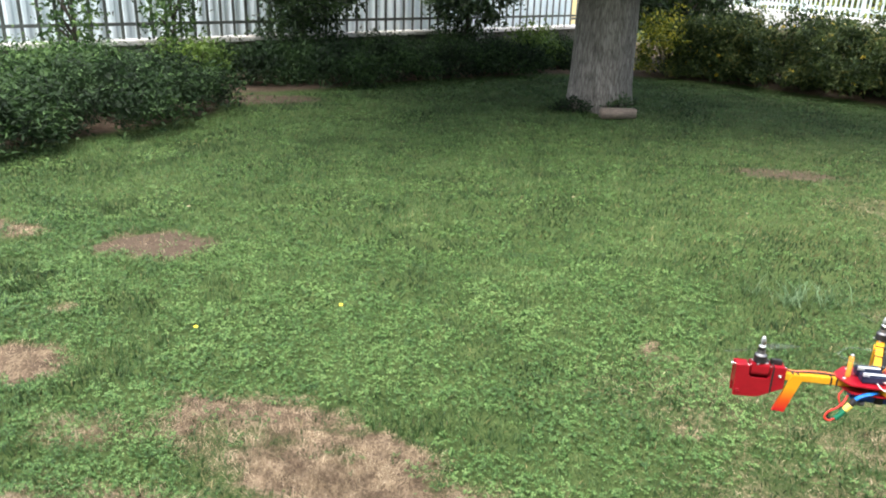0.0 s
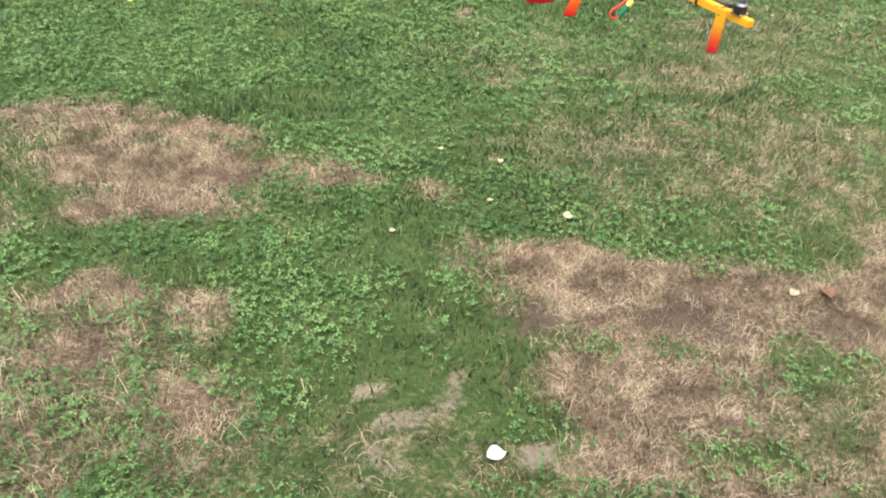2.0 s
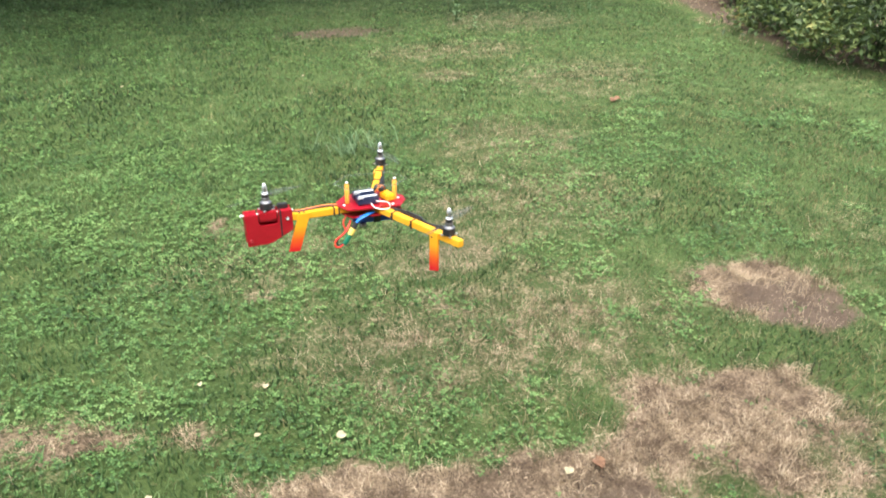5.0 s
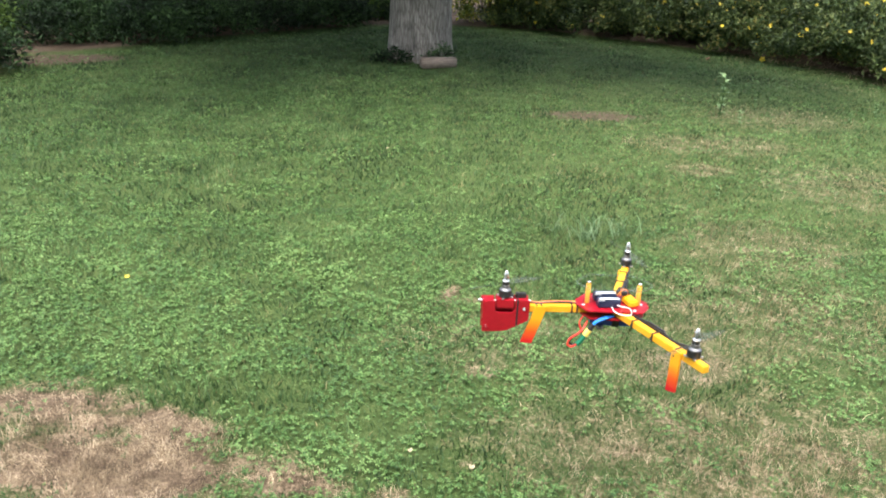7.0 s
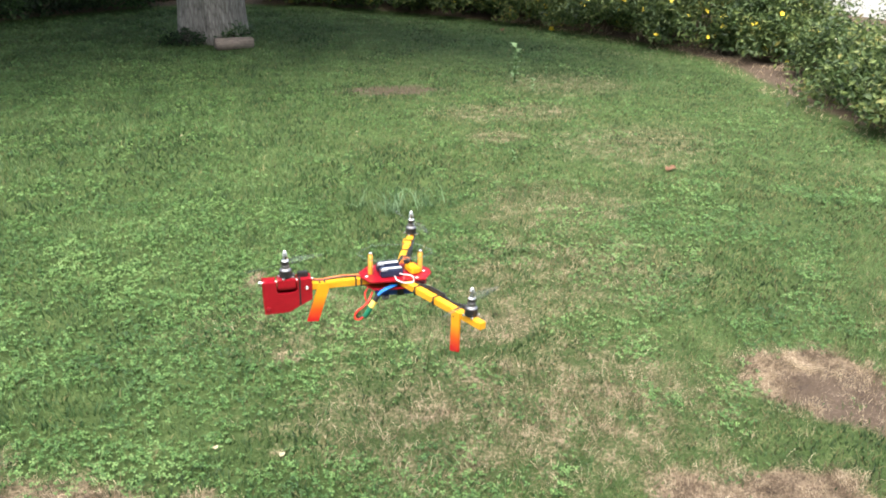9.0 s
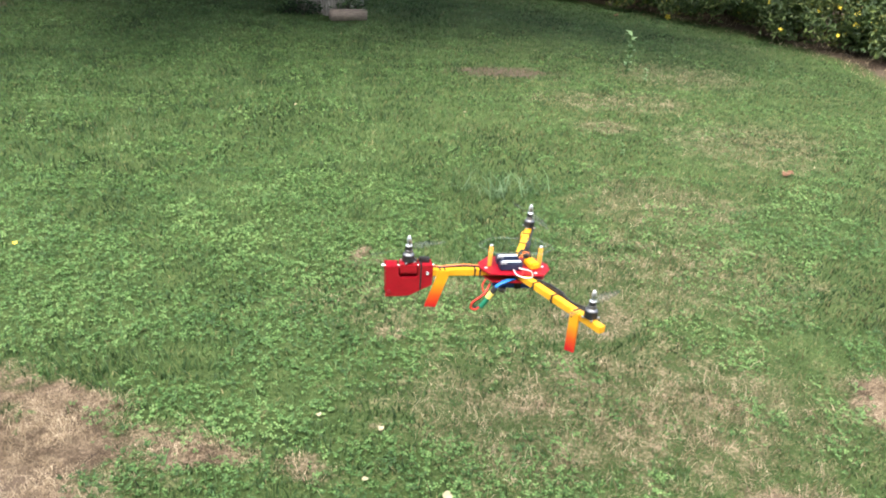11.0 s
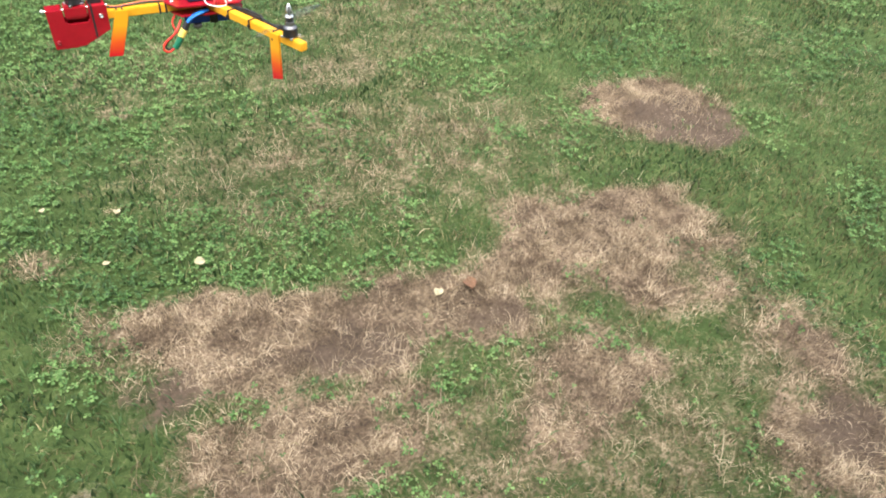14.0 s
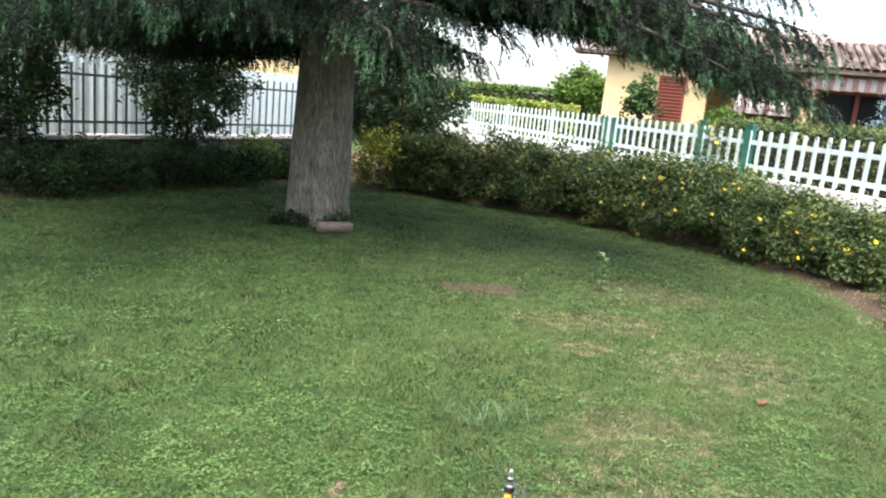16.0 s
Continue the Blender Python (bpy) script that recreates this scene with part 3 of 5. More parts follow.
def height(x, y):
    e = edge_distance(x, y)
    rise = 0.45 * smooth_step(0.4, 2.0, e) * smooth_step(2.0, 5.0, x) * smooth_step(-3.2, -0.6, fence_side(x, y))
    return rise + 0.05 * smooth_step(0, 0.4, e) * smooth_step(60, 20, np.hypot(x, y)) + 0.035 * (vnoise(x, y, 0.6, 8) - 0.5) + 0.012 * (vnoise(x, y, 5.0, 9) - 0.5)


def build_ground():
    far = [20, 26, 36, 55, 90, 160, 300, 600, 1200]
    xs = np.array([-v for v in far[::-1]] + [-14, -11, -9] + list(np.arange(-7, -1.2, 0.06)) + list(np.arange(-1.2, 2.4, 0.04)) + list(np.arange(2.4, 8.5, 0.06)) + [9, 11, 14, 17] + far)
    ys = np.array([-v for v in far[::-1]] + [-14, -9, -5, -2, -0.5, 0.4] + list(np.arange(1.0, 3.9, 0.04)) + list(np.arange(3.9, 15.6, 0.09)) + [16, 17, 18.5] + far)
    gx, gy = np.meshgrid(xs, ys)
    gz = height(gx, gy)
    v = np.stack([gx, gy, gz], -1).reshape(-1, 3)
    nx, ny = len(xs), len(ys)
    i = (np.arange(ny - 1)[:, None] * nx + np.arange(nx - 1)).ravel()
    me = raw("ground", v, np.stack([i, i + 1, i + nx + 1, i + nx], 1), M_GROUND, True)
    x, y = v[:, 0], v[:, 1]
    near = np.hypot(x, y) < 22
    soil = np.maximum(wear("soil", x, y), 0.85 * smooth_step(0.05, 0.3, edge_distance(x, y)) * near)
    for name, val in (("dry", wear("dry", x, y)), ("soil", soil), ("pale", wear("pale", x, y))):
        me.attributes.new(name, 'FLOAT', 'POINT').data.foreach_set("value", val.astype(np.float32))
    tagged(new("ground", me), "uneven lawn ground with scorched straw patches and bare soil", "lawn", kind="structure")


build_ground()


def blades(name, rng, pos, hgt, wid, lean, material, label):
    """Grass: each blade a bent strip of three triangles that tapers to its tip."""
    n = len(pos)
    a = rng.uniform(0, 2 * math.pi, n)
    side = np.stack([np.cos(a), np.sin(a), np.zeros(n)], 1) * (wid * rng.uniform(0.6, 1.3, n) / 2)[:, None]
    b = rng.uniform(0, 2 * math.pi, n)
    h = hgt * rng.uniform(0.45, 1.25, n)
    ln = lean * rng.uniform(0.3, 1.3, n)
    out = np.stack([np.cos(b), np.sin(b), np.zeros(n)], 1)
    up = np.array([0, 0, 1.0])
    mid = pos + out * (h * np.sin(ln * 0.5) * 0.5)[:, None] + up * (h * np.cos(ln * 0.5) * 0.55)[:, None]
    tip = mid + out * (h * np.sin(ln) * 0.55)[:, None] + up * (h * np.cos(ln) * 0.5)[:, None]
    v = np.stack([pos - side, pos + side, mid - side * 0.8, mid + side * 0.8, tip], 1).reshape(-1, 3)
    i = np.arange(n)[:, None] * 5
    f = np.concatenate([i + np.array(q) for q in ((0, 1, 3), (0, 3, 2), (2, 3, 4))], 0)
    tagged(new(name, raw(name, v, f, material)), label, "grass", kind="stuff")


def scatter(rng, x0, x1, y0, y1, per_m2):
    n = int((x1 - x0) * (y1 - y0) * per_m2)
    x, y = rng.uniform(x0, x1, n), rng.uniform(y0, y1, n)
    k = edge_distance(x, y) < rng.uniform(-0.06, 0.10, n)
    return x[k], y[k]


def clover_mesh(name, rng, centres, size, material):
    """Clover: three rounded leaflets round each stalk's top, lying nearly flat."""
    n = len(centres)
    nrm = unit(rng.normal(size=(n, 3)) * 0.33 + np.array([0, 0, 1.0]))
    t = unit(np.cross(nrm, rng.normal(size=(n, 3))))
    b = np.cross(nrm, t)
    s = (size * rng.uniform(0.6, 1.35, n))[:, None]
    quads = []
    for a in (0, 2.1, 4.2):
        d, w = t * math.cos(a) + b * math.sin(a), b * math.cos(a) - t * math.sin(a)
        quads.append(np.stack([centres, centres + d * s * 0.62 + w * s * 0.42 + nrm * s * 0.10, centres + d * s * 0.95 - nrm * s * 0.06, centres + d * s * 0.62 - w * s * 0.42 + nrm * s * 0.10], 1))
    v = np.concatenate(quads, 0).reshape(-1, 3)
    i = np.arange(3 * n)[:, None] * 4
    return raw(name, v, np.concatenate([i + np.array([0, 1, 2]), i + np.array([0, 2, 3])], 0), material)


def build_grass():
    rng = np.random.RandomState(11)
    # x0, x1, y0, y1, blades per square metre, height, width
    zones = [(-2.6, 3.4, 1.6, 3.6, 10000, 0.032, 0.0040), (-3.6, 4.2, 3.6, 5.6, 7500, 0.033, 0.0046),
             (-5.5, 5.4, 5.6, 9.0, 3600, 0.034, 0.0064), (-5.0, 5.6, 9.0, 14.8, 1900, 0.032, 0.0085), (-6.4, 5.0, -5.0, 1.6, 500, 0.045, 0.012), (-5.5, -2.6, 1.6, 5.6, 1800, 0.034, 0.0065), (3.4, 5.4, 1.6, 5.6, 1800, 0.034, 0.0065)]
    gp, gh, gw, cp, cs, sp, sh, sw, fp, fh, fw = ([] for _ in range(11))
    for x0, x1, y0, y1, d, h, w in zones:
        x, y = scatter(rng, x0, x1, y0, y1, d)
        p = np.stack([x, y, height(x, y) - 0.002], 1)
        dry, soil = wear("dry", x, y), wear("soil", x, y)
        thin = rng.rand(len(x))
        straw = dry + 0.4 * (vnoise(x, y, 12, 21) - 0.5) + 0.4 * (vnoise(x, y, 34, 28) - 0.5) > rng.uniform(0.26, 0.90, len(x))
        bare = (soil + 0.5 * (vnoise(x, y, 18, 22) - 0.5) > 0.5) & (thin > 0.25)
        bare |= (wear("pale", x, y) > 0.5) & (thin > 0.2)
        mat_here = vnoise(x, y, 14, 25)
        lush = vnoise(x, y, 1.6, 23)
        tufty = vnoise(x, y, 6.5, 27)
        left = smooth_step(1.3, -0.8, x)
        clover = (vnoise(x, y, 3.2, 24) + 0.5 * (tufty - 0.5) + 0.2 * (rng.rand(len(x)) - 0.5) > 0.54 - 0.17 * left) & (rng.rand(len(x)) < (0.42 + 0.2 * left) * (0.6 if y0 > 5 else 1.0))
        g = ~straw & ~bare & ~clover & (thin < 0.5 + 0.6 * lush)
        faded = (0.08 + 0.30 * smooth_step(3.4, 2.3, y) + 0.26 * smooth_step(-0.2, 1.6, x) * smooth_step(10, 6, y)) * (0.4 + 1.2 * vnoise(x, y, 5.0, 30))
        faded = g & (rng.rand(len(x)) < faded)
        g &= ~faded
        fp.append(p[faded]); fh.append(h * (0.4 + 0.6 * lush[faded] + 0.6 * tufty[faded])); fw.append(np.full(faded.sum(), w * 0.8))
        gp.append(p[g]); gh.append(h * (0.45 + 0.6 * lush[g] + 0.7 * tufty[g]) * (1 - 0.3 * smooth_step(0.8, 2.0, x[g]))); gw.append(np.full(g.sum(), w))
        c = ~straw & ~bare & clover
        cc = p[c].copy()
        cc[:, 2] += h * (0.2 + 0.9 * tufty[c]) * rng.uniform(0.45, 1.1, c.sum())
        cp.append(cc); cs.append(np.full(c.sum(), 0.0030 + 1.3 * w))
        s = straw & ~bare & (thin < 0.14 + 1.3 * np.clip(mat_here - 0.12, 0, 1))
        for _ in range(7 if y0 < 3 and y1 < 4 else 2):
            q = p[s] + rng.normal(size=(s.sum(), 3)) * np.array([0.014, 0.014, 0])
            sp.append(q); sh.append(h * rng.uniform(0.5, 1.6, s.sum()) * (0.25 + 1.6 * vnoise(x[s], y[s], 9.0, 29))); sw.append(np.full(s.sum(), w * 0.29))
    # straw litter and stray blades on the bare soil of the bed
    x, y = rng.uniform(4.3, 6.6, 26000), rng.uniform(3.5, 12.5, 26000)
    e = edge_distance(x, y)
    k = (e > -0.02) & (e < 0.9) & (vnoise(x, y, 5, 26) > rng.uniform(0.3, 0.75, len(x)))
    x, y = x[k], y[k]
    sp.append(np.stack([x, y, height(x, y) - 0.001], 1)); sh.append(np.full(len(x), 0.05)); sw.append(np.full(len(x), 0.005))
    gp, cp, sp = np.concatenate(gp), np.concatenate(cp), np.concatenate(sp)
    blades("lawn_grass", rng, gp, np.concatenate(gh), np.concatenate(gw), 0.9, M_GRASS, "short uneven green lawn grass blades")
    blades("dry_grass", rng, sp, np.concatenate(sh), np.concatenate(sw), 1.75, M_STRAW, "dry flattened straw coloured grass on worn patches")
    blades("withered_grass", rng, np.concatenate(fp), np.concatenate(fh), np.concatenate(fw), 1.2, M_WITHER, "thin olive brown withered grass blades")
    me = clover_mesh("clover", rng, cp, np.concatenate(cs), M_CLOVER)
    tagged(new("clover", me), "small round clover leaves among the lawn grass", "clover", kind="stuff")


build_grass()


# ---- unseen plain wall added behind the walker; closes the garden, dims the near lawn ----
bm = bmesh.new()
box(bm, 15.0, 0.3, 6.2, pose(0, 0, 3.1), 0.01)
solo("wall_unseen", bm, M_UNSEENWALL, "unseen plain wall added to close the garden and dim the near lawn", "wall", kind="structure", at=pose(-0.5, -1.9, -0.05))


# ---- garden wall with iron railing, and the sheet fence behind it ----
IRON_A, IRON_B = Vector((-8.9, 8.35, 0)), Vector((0.55, 21.2, 0))


def along(a, b):
    d = (b - a)
    return d.length, math.degrees(math.atan2(d.y, d.x))


def build_railing():
    n, turn = along(IRON_A, IRON_B)
    base = thing("garden_wall", pose(*IRON_A, 0, 0, turn), "low rendered garden wall with pale coping and iron railing", "wall", kind="structure")
    bm = bmesh.new()
    box(bm, n, 0.22, 0.62, pose(n / 2, 0, 0.15), 0.008)
    part("wall_body", bm, M_WALL, base)
    k, step = 0, 1.2
    cap = bmesh.new()
    box(cap, step - 0.012, 0.34, 0.07, None, 0.012)
    cap = finish("coping_stone", cap, M_CAP)
    while k * step < n - step:
        part("coping_stone", cap, M_CAP, base, at=pose(k * step + step / 2, 0, 0.495))
        k += 1
    rail = bmesh.new()
    box(rail, n, 0.035, 0.045, pose(n / 2, 0, 0.74), 0.006)
    part("lower_rail", rail, M_IRON, base)
    rail = bmesh.new()
    box(rail, n, 0.035, 0.045, pose(n / 2, 0, 1.52), 0.006)
    part("upper_rail", rail, M_IRON, base)
    bar = bmesh.new()
    box(bar, 0.042, 0.022, 1.16, pose(0, 0, 0), 0.005)
    box(bar, 0.03, 0.02, 0.05, pose(0, 0, 0.59, 0, 45, 0), 0.003)
    bar = finish("bar", bar, M_IRON)
    x = 0.1
    while x < n:
        part("bar", bar, M_IRON, base, at=pose(x, 0.0, 1.10))
        x += 0.215


build_railing()


def build_sheets():
    n, turn = along(IRON_A, IRON_B)
    off = Matrix.Rotation(radians(turn), 4, 'Z') @ Vector((0, 0.9, 0))
    base = thing("sheet_fence", pose(*(IRON_A + off), 0, 0, turn), "white corrugated metal sheet fence behind the railing", "fence", kind="structure")
    xs = np.linspace(0, 1.0, 49)
    prof = 0.022 * np.clip(1.6 * np.sin(xs * 2 * math.pi * 5), -1, 1)
    v = np.concatenate([np.stack([xs, prof + o, np.full(49, z)], 1) for o, z in ((0, 0), (0, 1.55), (0.004, 1.55), (0.004, 0))])
    i = np.arange(48)
    f = np.concatenate([np.stack([i + 49 * r, i + 1 + 49 * r, i + 1 + 49 * ((r + 1) % 4), i + 49 * ((r + 1) % 4)], 1) for r in range(4)])
    me = raw("sheet", v, f, M_PANEL, False)
    k = 0
    while k < n - 1:
        part("sheet", me, M_PANEL, base, at=pose(k, 0, 0.32 + 0.012 * (k % 3)))
        k += 1.0
    for z in (0.6, 1.5):
        bm = bmesh.new()
        box(bm, n, 0.05, 0.05, pose(n / 2, 0.06, z), 0.004)
        part("sheet_rail", bm, M_IRON, base)


build_sheets()

# ---- white picket fence on its low wall ----
PICK_A, PICK_B = Vector((3.4, 28.2, 0)), Vector((9.7, 1.6, 0))


def build_pickets():
    n, turn = along(PICK_A, PICK_B)
    base = thing("picket_fence", pose(*PICK_A, 0, 0, turn), "white painted picket fence standing on a low white wall", "fence", kind="structure")
    bm = bmesh.new()
    box(bm, n, 0.26, 0.94, pose(n / 2, 0, 0.45), 0.01)
    part("low_wall", bm, M_PICKWALL, base)
    for z in (1.07, 1.46):
        bm = bmesh.new()
        box(bm, n, 0.035, 0.075, pose(n / 2, 0.03, z), 0.006)
        part("fence_rail", bm, M_PICKET, base)
    slat = bmesh.new()
    vs = [(-0.035, 0), (0.035, 0), (0.035, 0.70), (0.022, 0.735), (-0.022, 0.735), (-0.035, 0.70)]
    join(slat, plate(vs, 0.024, 0.004), pose(0, 0, 0, 90, 0, 0))
    slat = finish("picket", slat, M_PICKET)
    stout = bmesh.new()
    box(stout, 0.078, 0.08, 0.77, pose(0, 0, 0.385), 0.01)
    box(stout, 0.095, 0.095, 0.025, pose(0, 0, 0.78), 0.008)
    stout = finish("fence_post", stout, M_PICKET)
    rnd = random.Random(4)
    x, k = 0.12, 0
    while x < n - 0.1:
        if k % 11 == 6:
            part("fence_post", stout, M_PICKET, base, at=pose(x, -0.01, 0.90))
        else:
            part("picket", slat, M_PICKET, base, at=pose(x, -0.005, 0.925 + rnd.uniform(-0.006, 0.006), 0, rnd.uniform(-0.8, 0.8), 0))
        x += 0.225
        k += 1


build_pickets()


def green_post(x, y, w, h):
    bm = bmesh.new()
    box(bm, w, 0.12, h, pose(0, 0, h / 2), 0.01)
    box(bm, w + 0.03, 0.15, 0.03, pose(0, 0, h + 0.012), 0.006)
    solo("gate_post", bm, M_GREENPOST, "green painted steel gate post by the white fence", "post", "gate posts", at=pose(x, y, 0.3, 0, 0, -76.7))


green_post(6.05, 17.2, 0.55, 1.30)
green_post(6.72, 14.35, 0.14, 1.42)
green_post(6.98, 13.25, 0.16, 1.42)
green_post(8.5, 7.6, 0.16, 1.30)

bm = lathe([(0.055, 0), (0.05, 0.1), (0.042, 0.12), (0.036, 3.6), (0.045, 3.62), (0.045, 3.7), (0.01, 3.74)], 16)
solo("white_pole", bm, M_PICKET, "tall white painted steel pole behind the fence", "pole", smooth=True, at=pose(8.25, 8.95, 0.4))


# ---- plants ----
def clumps(rng, n, rx, ry, rz, cz, k, spread, shell=0.55):
    """Leaf places: gathered round k twig ends in a squat dome with an uneven outline."""
    d = unit(rng.normal(size=(k, 3)))
    d[:, 2] = np.abs(d[:, 2]) * 1.1 - 0.25
    r = shell + (1 - shell) * rng.rand(k)[:, None] ** 0.6
    r *= rng.uniform(0.82, 1.12, (k, 1))
    c = d * r * np.array([rx, ry, rz]) + np.array([0, 0, cz])
    i = rng.randint(0, k, n)
    p = c[i] + rng.normal(size=(n, 3)) * spread
    return p[p[:, 2] > 0.02], c


def flower_mesh(material, size):
    bm = bmesh.new()
    for i in range(5):
        a = 2 * math.pi * i / 5
        c, s = math.cos(a), math.sin(a)
        q = [(0.1, 0, 0), (0.55, 0.34, 0.12), (1.0, 0.12, 0.30), (0.95, -0.22, 0.26), (0.5, -0.30, 0.10)]
        bm.faces.new([bm.verts.new((size * (x * c - y * s), size * (x * s + y * c), size * z)) for x, y, z in q])
    for i in range(6):
        a = i * 1.047
        tube([(0, 0, 0), (size * 0.2 * math.cos(a), size * 0.2 * math.sin(a), size * 0.4)], size * 0.04, 3, True, bm)
    return finish("flower", bm, material)


def shrub(x, y, rx, ry, h, leaves, size, aspect, material, label, category="shrub", name="shrub", group="", seed=0, flowers=0, petal=None, spread=0.07, k=60, turn=0, up=0.3, flower_size=0.04, cz=None):
    rng = np.random.RandomState(seed + 100)
    z = float(height(np.array([x]), np.array([y]))[0])
    t = thing(name, pose(x, y, z, 0, 0, turn), label, category, group)
    cz = h * 0.22 if cz is None else cz
    p, c = clumps(rng, leaves, rx, ry, h - cz, cz, k, spread)
    part("foliage", leaf_mesh("foliage", rng, p, np.full(len(p), size), aspect, material, up=up), material, t)
    for q in c[rng.permutation(len(c))[:5]]:
        mid = q * 0.5 + np.array([0, 0, 0.06])
        part("stem", tube([(0, 0, -0.03), tuple(mid), tuple(q * 0.9)], [0.012, 0.009, 0.004], 5), M_TWIG, t)
    if flowers:
        fm = flower_mesh(petal, flower_size)
        top = c[np.argsort(-0.7 * c[:, 2] + 0.5 * c[:, 1] + 0.35 * c[:, 0])][:max(flowers * 2, 8)]
        for q in top[rng.permutation(len(top))[:flowers]]:
            o = q * 1.05 + rng.normal(size=3) * 0.05
            s = rng.uniform(0.7, 1.25)
            part("flower", fm, petal, t, at=pose(*o, rng.uniform(20, 75), rng.uniform(-40, 40), rng.uniform(-60, 60)) @ Matrix.Scale(s, 4))
    return t


# flowering bed that follows the lawn's right edge
BED = [(2.0, 14.75, 0.75, 0.6, 1.15), (2.8, 14.3, 0.95, 0.75, 1.25), (3.75, 13.55, 0.95, 0.8, 1.15), (4.65, 12.75, 0.95, 0.85, 1.08), (5.35, 11.9, 0.9, 0.9, 1.05),
       (5.85, 11.0, 0.85, 0.85, 1.0), (6.1, 10.1, 0.85, 0.8, 1.0), (6.35, 9.2, 0.72, 0.62, 0.88),
       (1.62, 14.75, 0.55, 0.5, 1.02), (2.4, 15.2, 0.8, 0.6, 1.12), (3.5, 14.55, 0.9, 0.6, 1.12), (4.5, 13.75, 0.9, 0.6, 1.08), (5.35, 12.9, 0.8, 0.6, 1.05), (6.0, 12.0, 0.7, 0.6, 1.0)]
for i, (x, y, rx, ry, h) in enumerate(BED):
    shrub(x, y, rx, ry, h, 11000, 0.070, 0.42, M_HYPER, "dense green shrub with open yellow flowers at the lawn edge", "shrub", "flowering_shrub", "flowering shrubs along the bed",
          seed=i, flowers=30, petal=M_PETAL, k=90, spread=0.085, flower_size=0.033)
for i, (x, y, rx, ry, h) in enumerate([(6.12, 7.8, 0.5, 0.5, 0.56), (5.68, 6.95, 0.58, 0.55, 0.60), (5.58, 6.05, 0.68, 0.66, 0.68), (5.62, 4.95, 0.72, 0.7, 0.74)]):
    shrub(x, y, rx, ry, h, 5200, 0.062, 0.45, M_HYPER, "loose pale green shrub beside a strip of bare soil", "shrub", "low_shrub", "loose shrubs along the bed",
          seed=20 + i, flowers=3, petal=M_WHITEPETAL, k=60, spread=0.10)
for i, (x, y) in enumerate([(7.0, 9.3), (7.15, 8.2), (7.35, 7.1), (7.5, 6.2), (7.3, 5.5)]):
    shrub(x, y, 0.36, 0.36, 0.72, 800, 0.05, 0.35, M_HYPER, "thin upright shrub with small yellow blooms by the white wall", "shrub", "thin_shrub", "thin shrubs by the wall",
          seed=30 + i, flowers=11, petal=M_PETAL, k=26, spread=0.08)
shrub(6.62, 13.75, 0.28, 0.3, 1.5, 900, 0.06, 0.4, M_HYPER, "loose climbing shrub against the white fence", "shrub", "climbing_shrub", seed=44, k=40, spread=0.07, flowers=4, petal=M_PETAL)
shrub(1.08, 14.75, 0.6, 0.45, 1.15, 3000, 0.07, 0.5, M_YELBUSH, "bright yellow leaved shrub behind the cedar trunk", "shrub", "golden_shrub", seed=40, k=60, spread=0.09)
shrub(-1.15, 15.1, 0.6, 0.5, 0.75, 1700, 0.08, 0.4, M_LIGHTBUSH, "fresh light green shrub before the garden wall", "shrub", "light_shrub", seed=41, k=40, spread=0.1)
shrub(-5.35, 10.75, 0.6, 0.45, 0.72, 1900, 0.07, 0.45, M_LIGHTBUSH, "small light green shrub before the garden wall", "shrub", "light_shrub", seed=42, k=40, spread=0.09)

# dark low shrubs between the lawn and the garden wall
for i, (x, y, rx, ry, h) in enumerate([(-1.5, 14.25, 0.8, 0.65, 0.5), (-2.35, 13.45, 0.8, 0.65, 0.5), (-3.0, 12.65, 0.75, 0.65, 0.52), (-3.7, 11.85, 0.75, 0.65, 0.55), (-4.7, 11.4, 0.8, 0.6, 0.55),
                                      (-2.5, 15.3, 1.0, 0.7, 0.5), (-3.6, 14.2, 1.0, 0.7, 0.5), (-4.7, 12.9, 0.9, 0.7, 0.5), (-0.4, 15.3, 0.6, 0.5, 0.4), (-0.9, 16.3, 0.8, 0.6, 0.45)]):
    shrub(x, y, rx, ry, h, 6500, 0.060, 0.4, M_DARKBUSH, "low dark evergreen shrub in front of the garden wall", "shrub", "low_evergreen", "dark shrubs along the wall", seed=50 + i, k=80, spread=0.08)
# the broad dark bush near the left
for i, (x, y, rx, ry, h) in enumerate([(-5.4, 6.9, 1.0, 0.9, 0.62), (-4.95, 8.1, 1.05, 0.9, 0.66), (-4.85, 9.2, 0.9, 0.8, 0.62), (-6.2, 8.9, 1.0, 0.9, 0.68), (-6.1, 9.9, 0.9, 0.7, 0.6), (-6.8, 7.6, 1.0, 1.0, 0.62)]):
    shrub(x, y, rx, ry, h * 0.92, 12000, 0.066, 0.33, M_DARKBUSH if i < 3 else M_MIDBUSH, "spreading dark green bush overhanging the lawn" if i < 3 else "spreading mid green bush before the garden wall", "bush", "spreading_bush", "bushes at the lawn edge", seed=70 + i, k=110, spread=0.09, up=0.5)


